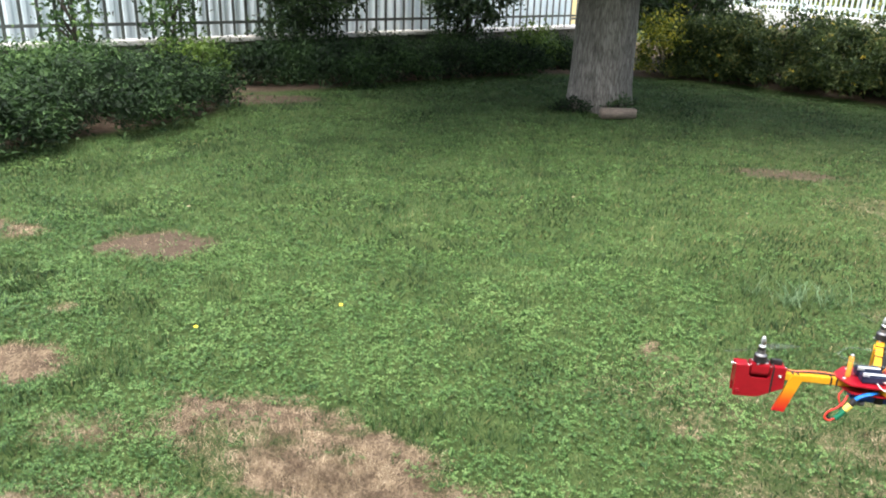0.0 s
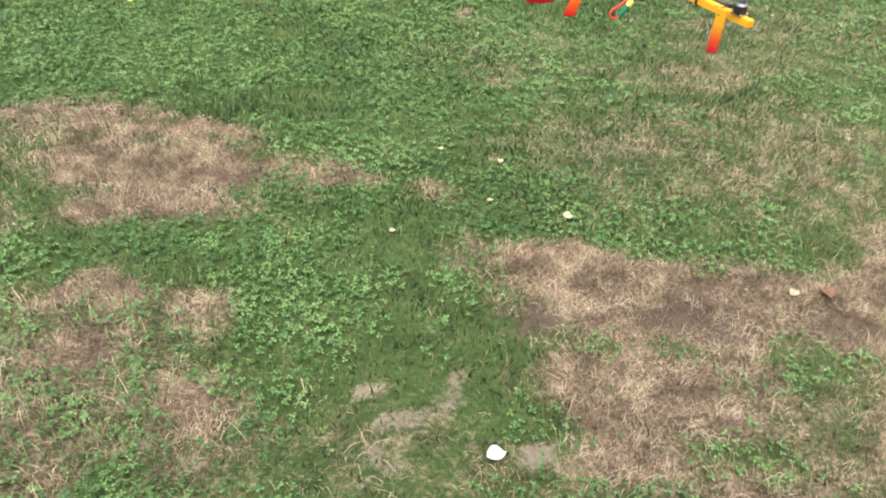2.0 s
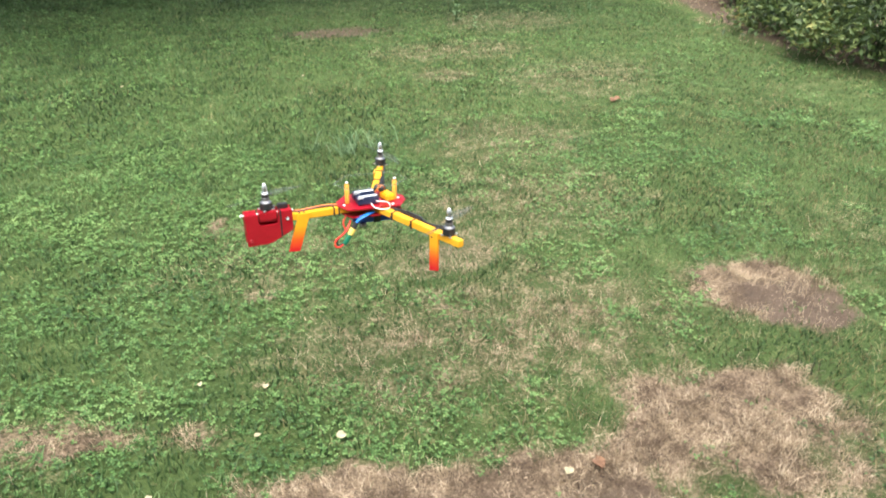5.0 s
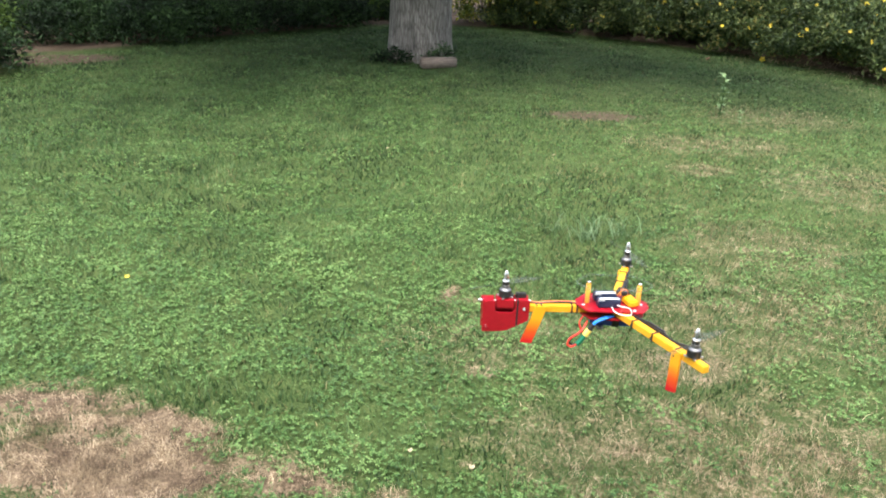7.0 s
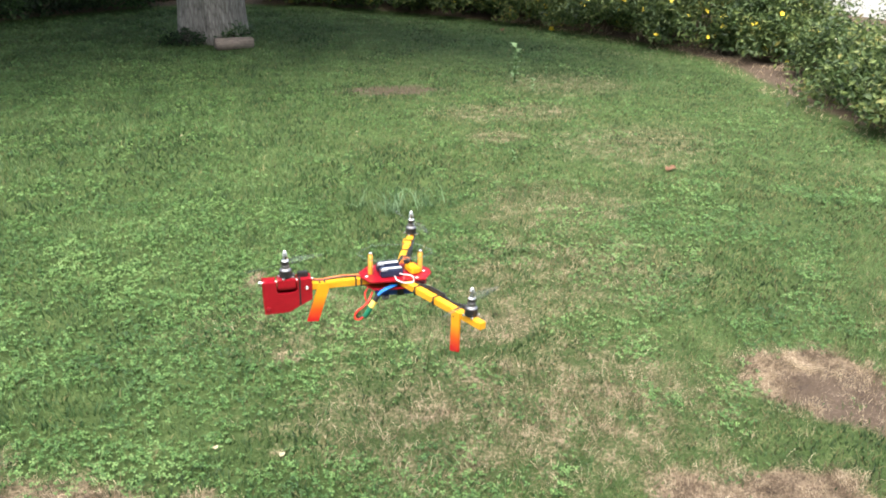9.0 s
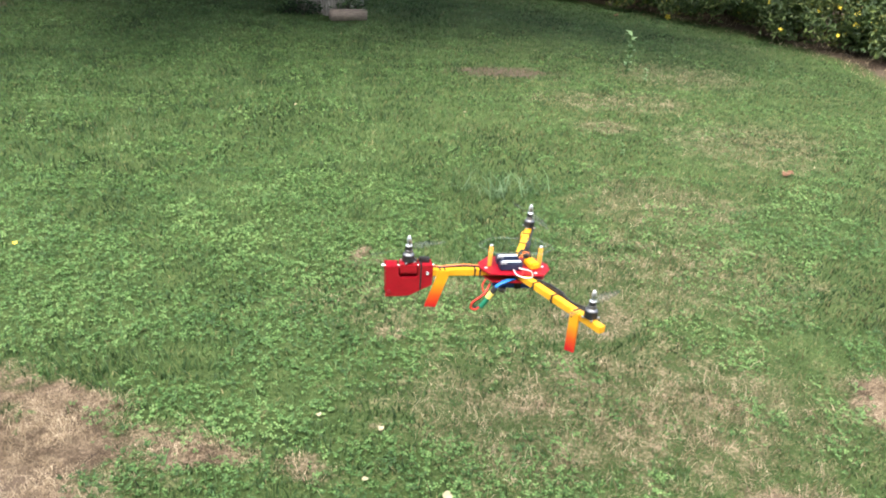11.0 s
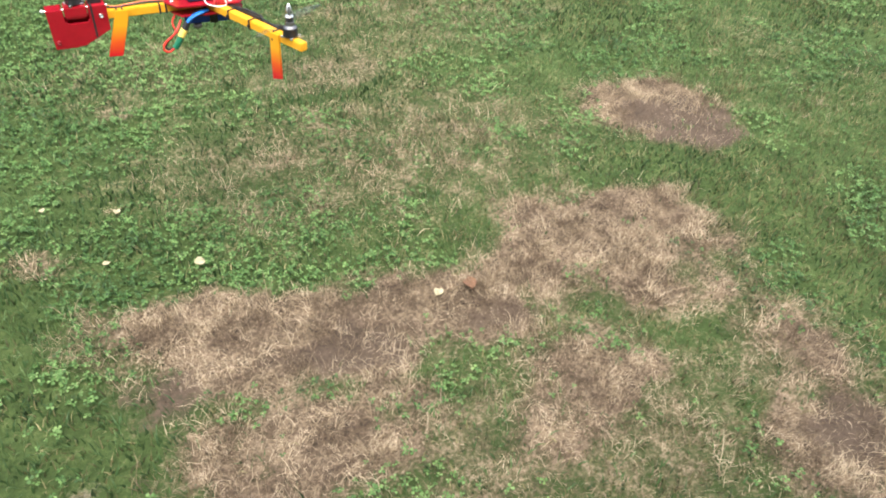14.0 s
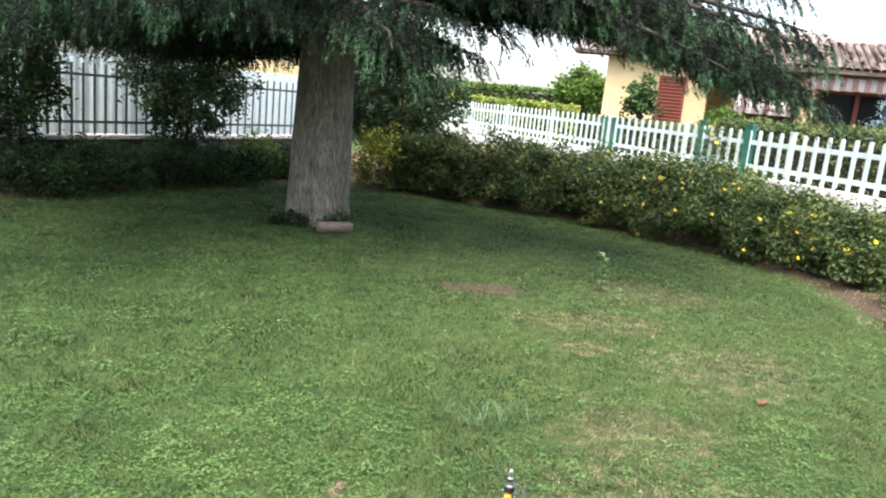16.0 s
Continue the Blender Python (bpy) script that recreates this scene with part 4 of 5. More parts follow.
def laurel(x, y, r, h, clear_stem, seed, leaves=13000, material=M_LAUREL, label="dark glossy laurel tree in front of the iron railing"):
    """A small dark tree on a short stem."""
    rng = np.random.RandomState(seed)
    t = thing("laurel_tree", pose(x, y, 0, 0, 0, seed * 40), label, "tree", "laurels along the railing")
    k = 150
    d = unit(rng.normal(size=(k, 3)))
    c = d * (0.45 + 0.55 * rng.rand(k, 1) ** 0.6) * rng.uniform(0.85, 1.12, (k, 1)) * np.array([r, r, (h - clear_stem) / 2]) + np.array([0, 0, (h + clear_stem) / 2])
    p = c[rng.randint(0, k, leaves)] + rng.normal(size=(leaves, 3)) * 0.11
    part("crown", leaf_mesh("crown", rng, p, np.full(len(p), 0.10), 0.45, material, up=0.2), material, t)
    part("trunk", tube([(0, 0, -0.05), (0.03, 0.02, clear_stem), (-0.02, 0.05, h * 0.6)], [0.05, 0.04, 0.015], 8), M_TWIG, t)
    for q in c[:8]:
        part("branch", tube([(0.02, 0.02, q[2] * 0.7), tuple(q * np.array([0.5, 0.5, 0.92])), tuple(q)], [0.02, 0.012, 0.004], 5), M_TWIG, t)


laurel(-4.75, 13.35, 1.0, 3.1, 0.45, 3)
laurel(-2.45, 15.9, 1.15, 3.0, 0.45, 4)
laurel(1.45, 16.6, 1.25, 3.1, 0.35, 5, 15000)
laurel(-6.05, 11.65, 0.36, 1.75, 0.3, 6, 900, M_MIDBUSH, "thin light green sapling in front of the iron railing")
laurel(-6.95, 10.65, 0.34, 1.5, 0.3, 7, 600, M_MIDBUSH, "thin light green sapling in front of the iron railing")


# ---- the cedar ----
def build_cedar():
    rng = np.random.RandomState(77)
    t = thing("cedar_tree", pose(0, 11.2, 0), "large old cedar with grey furrowed trunk and drooping branches", "tree")
    segs, rows = 72, 90
    zz = np.linspace(-0.08, 11.0, rows)
    ang = np.linspace(0, 2 * math.pi, segs, endpoint=False)
    A, Z = np.meshgrid(ang, zz)
    R = 0.366 + 0.05 * np.exp(-np.maximum(Z, 0) / 0.25) + 0.015 * np.exp(-np.maximum(Z, 0) / 0.9) - 0.031 * np.maximum(Z - 1.0, 0)
    R = np.maximum(R, 0.05)
    R += 0.02 * np.exp(-np.maximum(Z, 0) / 0.3) * np.cos(5 * A + 0.6) + 0.010 * (vnoise(A * 9, Z * 1.2, 1.0, 31) - 0.5) * 2 + 0.012 * (vnoise(A * 3, Z * 0.8, 1.0, 32) - 0.5)
    lean = 0.012 * Z
    v = np.stack([R * np.cos(A) + lean, R * np.sin(A), Z], -1).reshape(-1, 3)
    i = (np.arange(rows - 1)[:, None] * segs)
    j = np.arange(segs)[None]
    f = np.stack([i + j, i + (j + 1) % segs, i + segs + (j + 1) % segs, i + segs + j], -1).reshape(-1, 4)
    part("trunk", raw("trunk", v, f, M_BARK, True), M_BARK, t, "grey furrowed bark")
    # lowest limbs: direction in degrees, length, height of the drooping tip
    low = [(-79, 3.5, 2.05), (-113, 4.8, 2.10), (-121, 4.9, 2.08), (-134, 5.1, 2.05), (-150, 5.2, 2.0), (-166, 5.2, 1.95), (176, 4.9, 1.95), (157, 4.7, 2.0), (138, 4.4, 2.0), (118, 4.2, 2.1),
           (-78, 3.3, 2.45), (-47, 4.9, 2.15), (-38, 5.2, 2.12), (-29, 5.5, 1.98), (-20, 5.8, 1.98), (-11, 5.2, 2.2), (10, 4.2, 2.75), (35, 3.4, 2.6), (66, 2.7, 2.1), (92, 3.0, 2.1)]
    limbs = []
    for a, ln, tip in low:
        airy = -60 < a < 40
        limbs.append((radians(a), ln, (2.85 if airy else 2.45) + 0.2 * rng.rand(), tip, 0.35 if airy else 0.12))
    for a, ln in ((-62, 1.7), (-25, 1.7), (15, 1.9), (50, 1.8), (-117, 2.9), (-128, 3.1), (-143, 3.2)):
        limbs.append((radians(a), ln, 2.5 + 0.15 * rng.rand(), 2.28, 0.1))
    for n in range(40):     # the full skirt of the second tier on the shaded side
        limbs.append((radians(rng.uniform(82, 246)), rng.uniform(2.2, 5.0), rng.uniform(2.40, 3.0), rng.uniform(2.0, 2.4), 0.12))
    for n in range(16):
        limbs.append((radians(rng.uniform(-49, -16)), rng.uniform(4.2, 5.5), rng.uniform(2.9, 3.4), rng.uniform(2.1, 2.6), 0.3))
    for n in range(90):
        z0 = 3.3 + 7.4 * (n / 90) ** 1.2
        a = n * 2.39996 + rng.uniform(-0.3, 0.3)
        ln = (5.5 - 0.42 * (z0 - 2.45)) * rng.uniform(0.75, 1.1)
        # left and front limbs above view are lengthened to cast more shade
        if 1.7 < a % 6.2832 < 5.0:
            ln *= 1.22
        limbs.append((a, ln, z0, z0 - rng.uniform(0.0, 0.6), rng.uniform(0.35, 0.6)))
    for n in range(14):     # unseen long high boughs, added to shade the left lawn
        limbs.append((radians(rng.uniform(165, 250)), rng.uniform(5.6, 7.4), rng.uniform(4.2, 6.5), rng.uniform(3.6, 4.6), rng.uniform(0.4, 0.8)))
    V, F, count = [], [], 0
    TV = []
    down = np.array([0, 0, -1.0])
    for a, length, z0, tip_z, rise in limbs:
        fine = z0 < 3.72
        front = math.sin(a) < 0.25
        dirv = np.array([math.cos(a), math.sin(a), 0])
        cross = np.array([-math.sin(a), math.cos(a), 0])
        s = np.linspace(0, 1, 11)
        z = z0 + rise * np.sin(np.minimum(s * 2.0, 1.57)) * 1.0
        z = z + (tip_z - z0 - rise) * s ** 1.9
        line = dirv * (s * length)[:, None] + down * -z[:, None] + cross * (0.25 * rng.normal() * s ** 2)[:, None]
        line[1:] += rng.normal(size=(10, 3)) * 0.015
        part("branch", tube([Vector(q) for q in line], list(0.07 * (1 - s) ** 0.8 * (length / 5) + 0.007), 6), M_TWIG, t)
        step = 0.12 if fine else 0.21
        for k in range(int(length * 0.9 / step)):
            u = 0.10 + 0.9 * (k + rng.rand()) / int(length * 0.9 / step)
            root = np.array([np.interp(min(u, 1), s, line[:, c]) for c in range(3)])
            flank = 1 if k % 2 else -1
            tl = (0.35 + 0.85 * (1 - u) * min(1.0, 3 * u)) * rng.uniform(0.7, 1.25)
            tw = unit((dirv * rng.uniform(0.5, 1.1) + cross * flank * rng.uniform(0.6, 1.1))[None])[0]
            sag = rng.uniform(0.15, 0.45)
            pale = u > 0.62 and rng.rand() < 0.45
            shoots = max(3, int(tl / (0.066 if fine else 0.12)))
            q = (np.arange(shoots) + rng.rand(shoots)) / shoots
            b0 = root + tw * (q * tl)[:, None] + down * (sag * tl * q ** 2)[:, None] + rng.normal(size=(shoots, 3)) * 0.02
            sl = rng.uniform(0.16, 0.48, shoots) * (1.15 - 0.4 * q)
            so = unit(tw * 0.7 + dirv * 0.25 + rng.normal(size=(shoots, 3)) * 0.2 * np.array([1, 1, 0.3]))
            m = (60 if front else 26) if fine else 16
            e = rng.rand(shoots, m)
            e1 = e[..., None]
            axis = b0[:, None] + so[:, None] * (e1 * sl[:, None, None] * 0.62) + down * (e1 ** 1.6 * sl[:, None, None] * 0.85)
            tang = unit((so[:, None] * 0.62 + down * (1.36 * e1 ** 0.6)).reshape(-1, 3))
            fan = unit(rng.normal(size=tang.shape) * 0.45 + tang * 0.95)
            axis = axis.reshape(-1, 3) + rng.normal(size=tang.shape) * 0.006
            wide = unit(np.cross(fan, rng.normal(size=tang.shape))) * ((0.0048 if front else 0.010) if fine else 0.027)
            tip = axis + fan * (rng.uniform(0.030, 0.055, len(fan)) * (1 if fine else 1.9))[:, None]
            tri = np.stack([axis - wide, axis + wide, tip], 1)
            if fine and front:      # paler ends of the hanging shoots: highlights put into the colour
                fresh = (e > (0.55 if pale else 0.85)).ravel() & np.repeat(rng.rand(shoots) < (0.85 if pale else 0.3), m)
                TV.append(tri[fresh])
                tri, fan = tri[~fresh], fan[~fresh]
            V.append(tri.reshape(-1, 3))
            F.append(np.arange(3 * len(fan)).reshape(-1, 3) + count)
            count += 3 * len(fan)
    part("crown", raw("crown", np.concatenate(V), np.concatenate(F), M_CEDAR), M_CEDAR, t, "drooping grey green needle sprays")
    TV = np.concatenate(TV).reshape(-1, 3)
    part("lit_tips", raw("lit_tips", TV, np.arange(len(TV)).reshape(-1, 3), M_CEDARLIT), M_CEDARLIT, t, "needle tips with light put into a paler green")


build_cedar()

# pale timber block with a dark plant at the trunk's foot
bm = bmesh.new()
box(bm, 0.42, 0.15, 0.12, None, 0.012, 2)
for v in bm.verts:
    v.co += 0.012 * (noise.noise_vector(v.co * 9.0))
solo("timber_block", bm, M_LOG, "pale weathered timber block lying at the cedar foot", "log", smooth=True, at=pose(0.235, 10.52, 0.06, 0, 0, 20))
shrub(0.30, 10.72, 0.20, 0.14, 0.30, 420, 0.05, 0.5, M_LAUREL, "small dark plant growing behind the timber block", "plant", "small_plant", seed=90, k=22, spread=0.035)
shrub(-0.28, 10.75, 0.30, 0.18, 0.16, 500, 0.05, 0.5, M_DARKBUSH, "dark weeds at the foot of the cedar", "plant", "small_plant", seed=91, k=22, spread=0.04)


# ---- small things on the lawn ----
def tuft(x, y, n, h, lean, seed, label):
    rng = np.random.RandomState(seed)
    p = np.stack([x + rng.normal(size=n) * 0.045, y + rng.normal(size=n) * 0.03, np.zeros(n)], 1)
    p[:, 2] = height(p[:, 0], p[:, 1])
    blades("grass_tuft", rng, p, np.full(n, h), np.full(n, 0.006), lean, M_TUFT, label)


tuft(1.0, 5.25, 55, 0.17, 1.5, 1, "tuft of long pale coarse grass lying over")
tuft(1.20, 5.33, 36, 0.16, 1.5, 2, "tuft of long pale coarse grass lying over")
tuft(0.84, 5.36, 20, 0.12, 1.5, 3, "tuft of long pale coarse grass lying over")


def weed(x, y, h, seed):
    rng = np.random.RandomState(seed)
    t = thing("tall_weed", pose(x, y, float(height(np.array([x]), np.array([y]))[0])), "single tall green weed standing in the lawn", "weed", "weeds in the lawn")
    part("stem", tube([(0, 0, -0.02), (0.01, 0.01, h * 0.5), (-0.015, 0.0, h)], [0.006, 0.005, 0.003], 6), M_CLOVER, t)
    for i in range(16):
        a = i * 2.4
        bm = bmesh.new()
        l = 0.085 * rng.uniform(0.7, 1.2) * min(h / 0.3, 1)
        mid = bm.verts.new((l * 0.55, 0, 0.03 * l))
        vs = [bm.verts.new(q) for q in ((0, 0, 0), (l * 0.45, l * 0.36, 0.15 * l), (l, 0, -0.15 * l), (l * 0.45, -l * 0.36, 0.15 * l))]
        bm.faces.new((vs[0], mid, vs[1]))
        bm.faces.new((vs[1], mid, vs[2]))
        bm.faces.new((vs[2], mid, vs[3]))
        bm.faces.new((vs[3], mid, vs[0]))
        part("leaf", bm, M_WEED, t, at=pose(0, 0, h * (0.12 + 0.10 * (i % 5) + (0.45 if i > 7 else 0)), 0, rng.uniform(-45, 5), math.degrees(a)))


weed(2.78, 8.27, 0.36, 5)
weed(2.86, 8.0, 0.12, 6)
weed(3.3, 8.75, 0.08, 10)
weed(1.94, 5.97, 0.08, 7)
weed(3.95, 8.2, 0.09, 8)
weed(4.35, 8.5, 0.12, 9)


def fallen(x, y, size, material, label, turn, seed):
    """A curled fallen leaf."""
    rng = random.Random(seed)
    bm = bmesh.new()
    n = 7
    for s in (-1, 1):
        prev = None
        for i in range(n):
            u = i / (n - 1)
            w = 0.42 * math.sin(math.pi * min(max(u, 0.02), 0.98)) ** 0.8
            a = bm.verts.new((size * (u - 0.5), 0, 0.10 * size * math.sin(u * 3)))
            b = bm.verts.new((size * (u - 0.5), s * size * w, size * (0.16 * w + 0.12 * math.sin(u * 3 + s))))
            if prev:
                bm.faces.new((prev[0], a, b, prev[1]) if s > 0 else (prev[0], prev[1], b, a))
            prev = (a, b)
    bmesh.ops.remove_doubles(bm, verts=bm.verts[:], dist=1e-5)
    bmesh.ops.solidify(bm, geom=bm.faces[:], thickness=0.0012)
    z = float(height(np.array([x]), np.array([y]))[0])
    solo("fallen_leaf", bm, material, label, "leaf", "fallen leaves on the lawn", at=pose(x, y, z + 0.020, rng.uniform(-12, 12), rng.uniform(-12, 12), turn))


PALE = "pale faded leaf lying on the short grass"
for i, (x, y, s, a) in enumerate([(0.281, 3.379, 0.045, 60), (0.230, 3.167, 0.040, 20), (0.450, 3.099, 0.060, 5), (0.096, 3.450, 0.035, 80), 
                                  (-0.161, 6.897, 0.05, 40), (-2.694, 5.891, 0.05, 0), (-0.057, 3.030, 0.035, 30), (1.048, 6.828, 0.04, 50), (2.261, 3.395, 0.02, 0), (1.630, 4.559, 0.03, 20)]):
    fallen(x, y, s * 0.52, M_PALELEAF, PALE, a, i)
fallen(0.160, 2.297, 0.042, M_SCRAP, "bleached white leaf lying on the worn turf", 15, 35)
fallen(2.90, 5.66, 0.065, M_BROWNLEAF, "curled brown leaf lying on the lawn", 20, 30)
fallen(2.94, 5.68, 0.045, M_BROWNLEAF, "curled brown leaf lying on the lawn", 120, 31)
fallen(1.078, 2.776, 0.045, M_BROWNLEAF, "curled brown leaf lying on the worn turf", 80, 33)
fallen(0.987, 2.774, 0.03, M_PALELEAF, PALE, 30, 34)
fallen(3.85, 11.7, 0.09, M_BROWNLEAF, "curled brown leaf lying on the lawn", 60, 32)
dandelion = flower_mesh(M_PETAL, 0.011)
for i, (x, y) in enumerate([(-1.19, 4.60), (-1.73, 4.21)]):
    t = thing("lawn_flower", pose(x, y, float(height(np.array([x]), np.array([y]))[0])), "small yellow flower open in the lawn", "flower", "yellow lawn flowers")
    part("bloom", dandelion, M_PETAL, t, at=pose(0, 0, 0.042, 12, 8, i * 50))
    part("stem", tube([(0, 0, -0.01), (0.003, 0, 0.042)], 0.0012, 5), M_CLOVER, t)


# ---- beyond the fences ----
def hedge(a, b, h, depth, material, label, seed, n, size=0.09):
    rng = np.random.RandomState(seed)
    a, b = Vector(a), Vector(b)
    length, turn = along(a, b)
    t = thing("hedge", pose(*a, 0, 0, turn), label, "hedge")
    x = rng.uniform(0, length, n)
    face = rng.rand(n)
    y = np.where(face < 0.55, -depth / 2, rng.uniform(-depth / 2, depth / 2, n)) + rng.normal(size=n) * 0.06
    z = np.where(face < 0.55, rng.uniform(0.05, h, n), h) + rng.normal(size=n) * 0.05 + 0.10 * (vnoise(x, y, 1.0, seed) - 0.5)
    part("foliage", leaf_mesh("foliage", rng, np.stack([x, y, z], 1), np.full(n, size), 0.6, material), material, t)
    bm = bmesh.new()
    box(bm, length, depth * 0.85, h * 0.94, pose(length / 2, 0, h * 0.47), 0.05)
    part("twig_core", bm, M_TWIG, t)


hedge((7.6, 15.2, 0.35), (10.6, 3.4, 0.35), 1.42, 0.6, M_HEDGE, "clipped yellow green hedge behind the white fence", 1, 15000, 0.08)
hedge((6.5, 19.5, 0.3), (7.5, 15.4, 0.3), 1.25, 0.5, M_HEDGE, "clipped yellow green hedge behind the white fence", 2, 5000, 0.08)
hedge((2.0, 33.0, 0), (12.5, 31.0, 0), 2.35, 1.0, M_LIGHTBUSH, "long green hedge across the road", 3, 9000, 0.16)
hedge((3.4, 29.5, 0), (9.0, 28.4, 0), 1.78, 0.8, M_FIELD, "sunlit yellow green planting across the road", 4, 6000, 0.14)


def round_tree(x, y, r, h, seed, material, label, leaves=5000, size=0.16, tall=0.95):
    rng = np.random.RandomState(seed)
    t = thing("garden_tree", pose(x, y, 0.2), label, "tree")
    p, c = clumps(rng, leaves, r, r, r * tall, h - r * tall, 60, r * 0.15, 0.3)
    part("crown", leaf_mesh("crown", rng, p, np.full(len(p), size), 0.6, material), material, t)
    part("trunk", tube([(0, 0, -0.1), (0.05, 0, h * 0.4), (0, 0.05, h * 0.75)], [0.14, 0.1, 0.05], 8), M_TWIG, t)


round_tree(9.4, 29.3, 1.1, 3.15, 11, M_LIGHTBUSH, "rounded light green tree across the road")
round_tree(6.95, 17.9, 0.46, 2.6, 12, M_MIDBUSH, "narrow dark green tree before the yellow house", 1500, 0.10, 1.9)
round_tree(9.2, 18.2, 0.5, 1.95, 13, M_LIGHTBUSH, "small green tree before the yellow house", 2200, 0.09)
round_tree(1.5, 27.0, 1.6, 3.4, 14, M_LIGHTBUSH, "rounded light green tree behind the sheet fence")
round_tree(-5.2, 18.6, 1.2, 3.4, 15, M_LIGHTBUSH, "light green tree behind the sheet fence")
round_tree(12.3, 9.0, 1.2, 3.0, 16, M_HEDGE, "tall green shrub behind the hedge")


def spruce(x, y, r, h, seed):
    rng = np.random.RandomState(seed)
    t = thing("blue_spruce", pose(x, y, 0.35), "dense silvery blue spruce with full conical crown", "tree")
    n, k = 30000, 420
    u = rng.rand(k) ** 1.5 * 0.97      # branch ends, thick and uneven, in loose tiers
    a = rng.uniform(0, 2 * math.pi, k)
    rr = r * (1 - u) ** 0.62 * np.minimum(1, 0.75 + 1.6 * u) * rng.uniform(0.72, 1.08, k)
    z = 0.3 + u * (h - 0.3) - 0.2 * rr / r
    tip = np.stack([rr * np.cos(a), rr * np.sin(a), z], 1)
    i = rng.randint(0, k, n)
    back = rng.rand(n, 1) ** 1.7 * 0.55
    p = tip[i] * (1 - back * np.array([1, 1, 0])) + rng.normal(size=(n, 3)) * np.array([0.10, 0.10, 0.055]) + back * np.array([0, 0, 0.12])
    part("crown", leaf_mesh("crown", rng, p, np.full(n, 0.115), 0.36, M_SPRUCE, up=0.2), M_SPRUCE, t)
    part("trunk", tube([(0, 0, -0.2), (0, 0, h * 0.95)], [0.11, 0.02], 8), M_TWIG, t)


spruce(10.8, 13.4, 1.55, 3.9, 9)


# ---- the yellow house across the road ----
def build_house():
    t = thing("yellow_house", pose(10.13, 18.95, 0.2, 0, 0, -30), "low yellow stucco house with clay tile roof and striped awnings", "house")
    bm = bmesh.new()
    box(bm, 2.55, 0.3, 3.2, pose(-2.25, 0.15, 1.6), 0.01)
    part("wall", bm, M_YELWALL, t)
    bm = bmesh.new()
    box(bm, 9.0, 0.3, 3.2, pose(3.3, 2.6, 1.6), 0.01)
    part("wall", bm, M_YELWALL, t)
    bm = bmesh.new()
    box(bm, 0.3, 2.6, 3.2, pose(-1.12, 1.45, 1.6), 0.01)
    part("wall", bm, M_YELWALL, t)
    for x in (1.28, 4.9):
        bm = bmesh.new()
        box(bm, 0.36, 0.36, 2.75, pose(x, 0.0, 1.375), 0.015)
        part("column", bm, M_YELWALL, t)
    bm = bmesh.new()
    box(bm, 0.34, 0.3, 2.2, pose(-0.25, 0.4, 1.1), 0.015)
    part("column", bm, M_YELWALL, t)
    sh = bmesh.new()
    box(sh, 0.66, 0.06, 1.25, None, 0.008)
    shutter = part("shutter", sh, M_SHUTTER, t, at=pose(-1.83, -0.03, 1.95))
    slat = finish("slat", box(bmesh.new(), 0.56, 0.03, 0.06), M_SHUTTER)
    for k in range(14):
        part("slat", slat, M_SHUTTER, shutter, at=pose(0, -0.035, -0.55 + k * 0.085, 25, 0, 0))
    bm = bmesh.new()
    box(bm, 1.6, 0.08, 2.3, pose(0.35, 2.35, 1.15))
    part("door", bm, M_DARKWOOD, t)
    bm = bmesh.new()
    box(bm, 1.2, 0.1, 2.5, pose(0.75, 1.4, 1.25))
    part("door", bm, M_DARKWOOD, t)
    return t


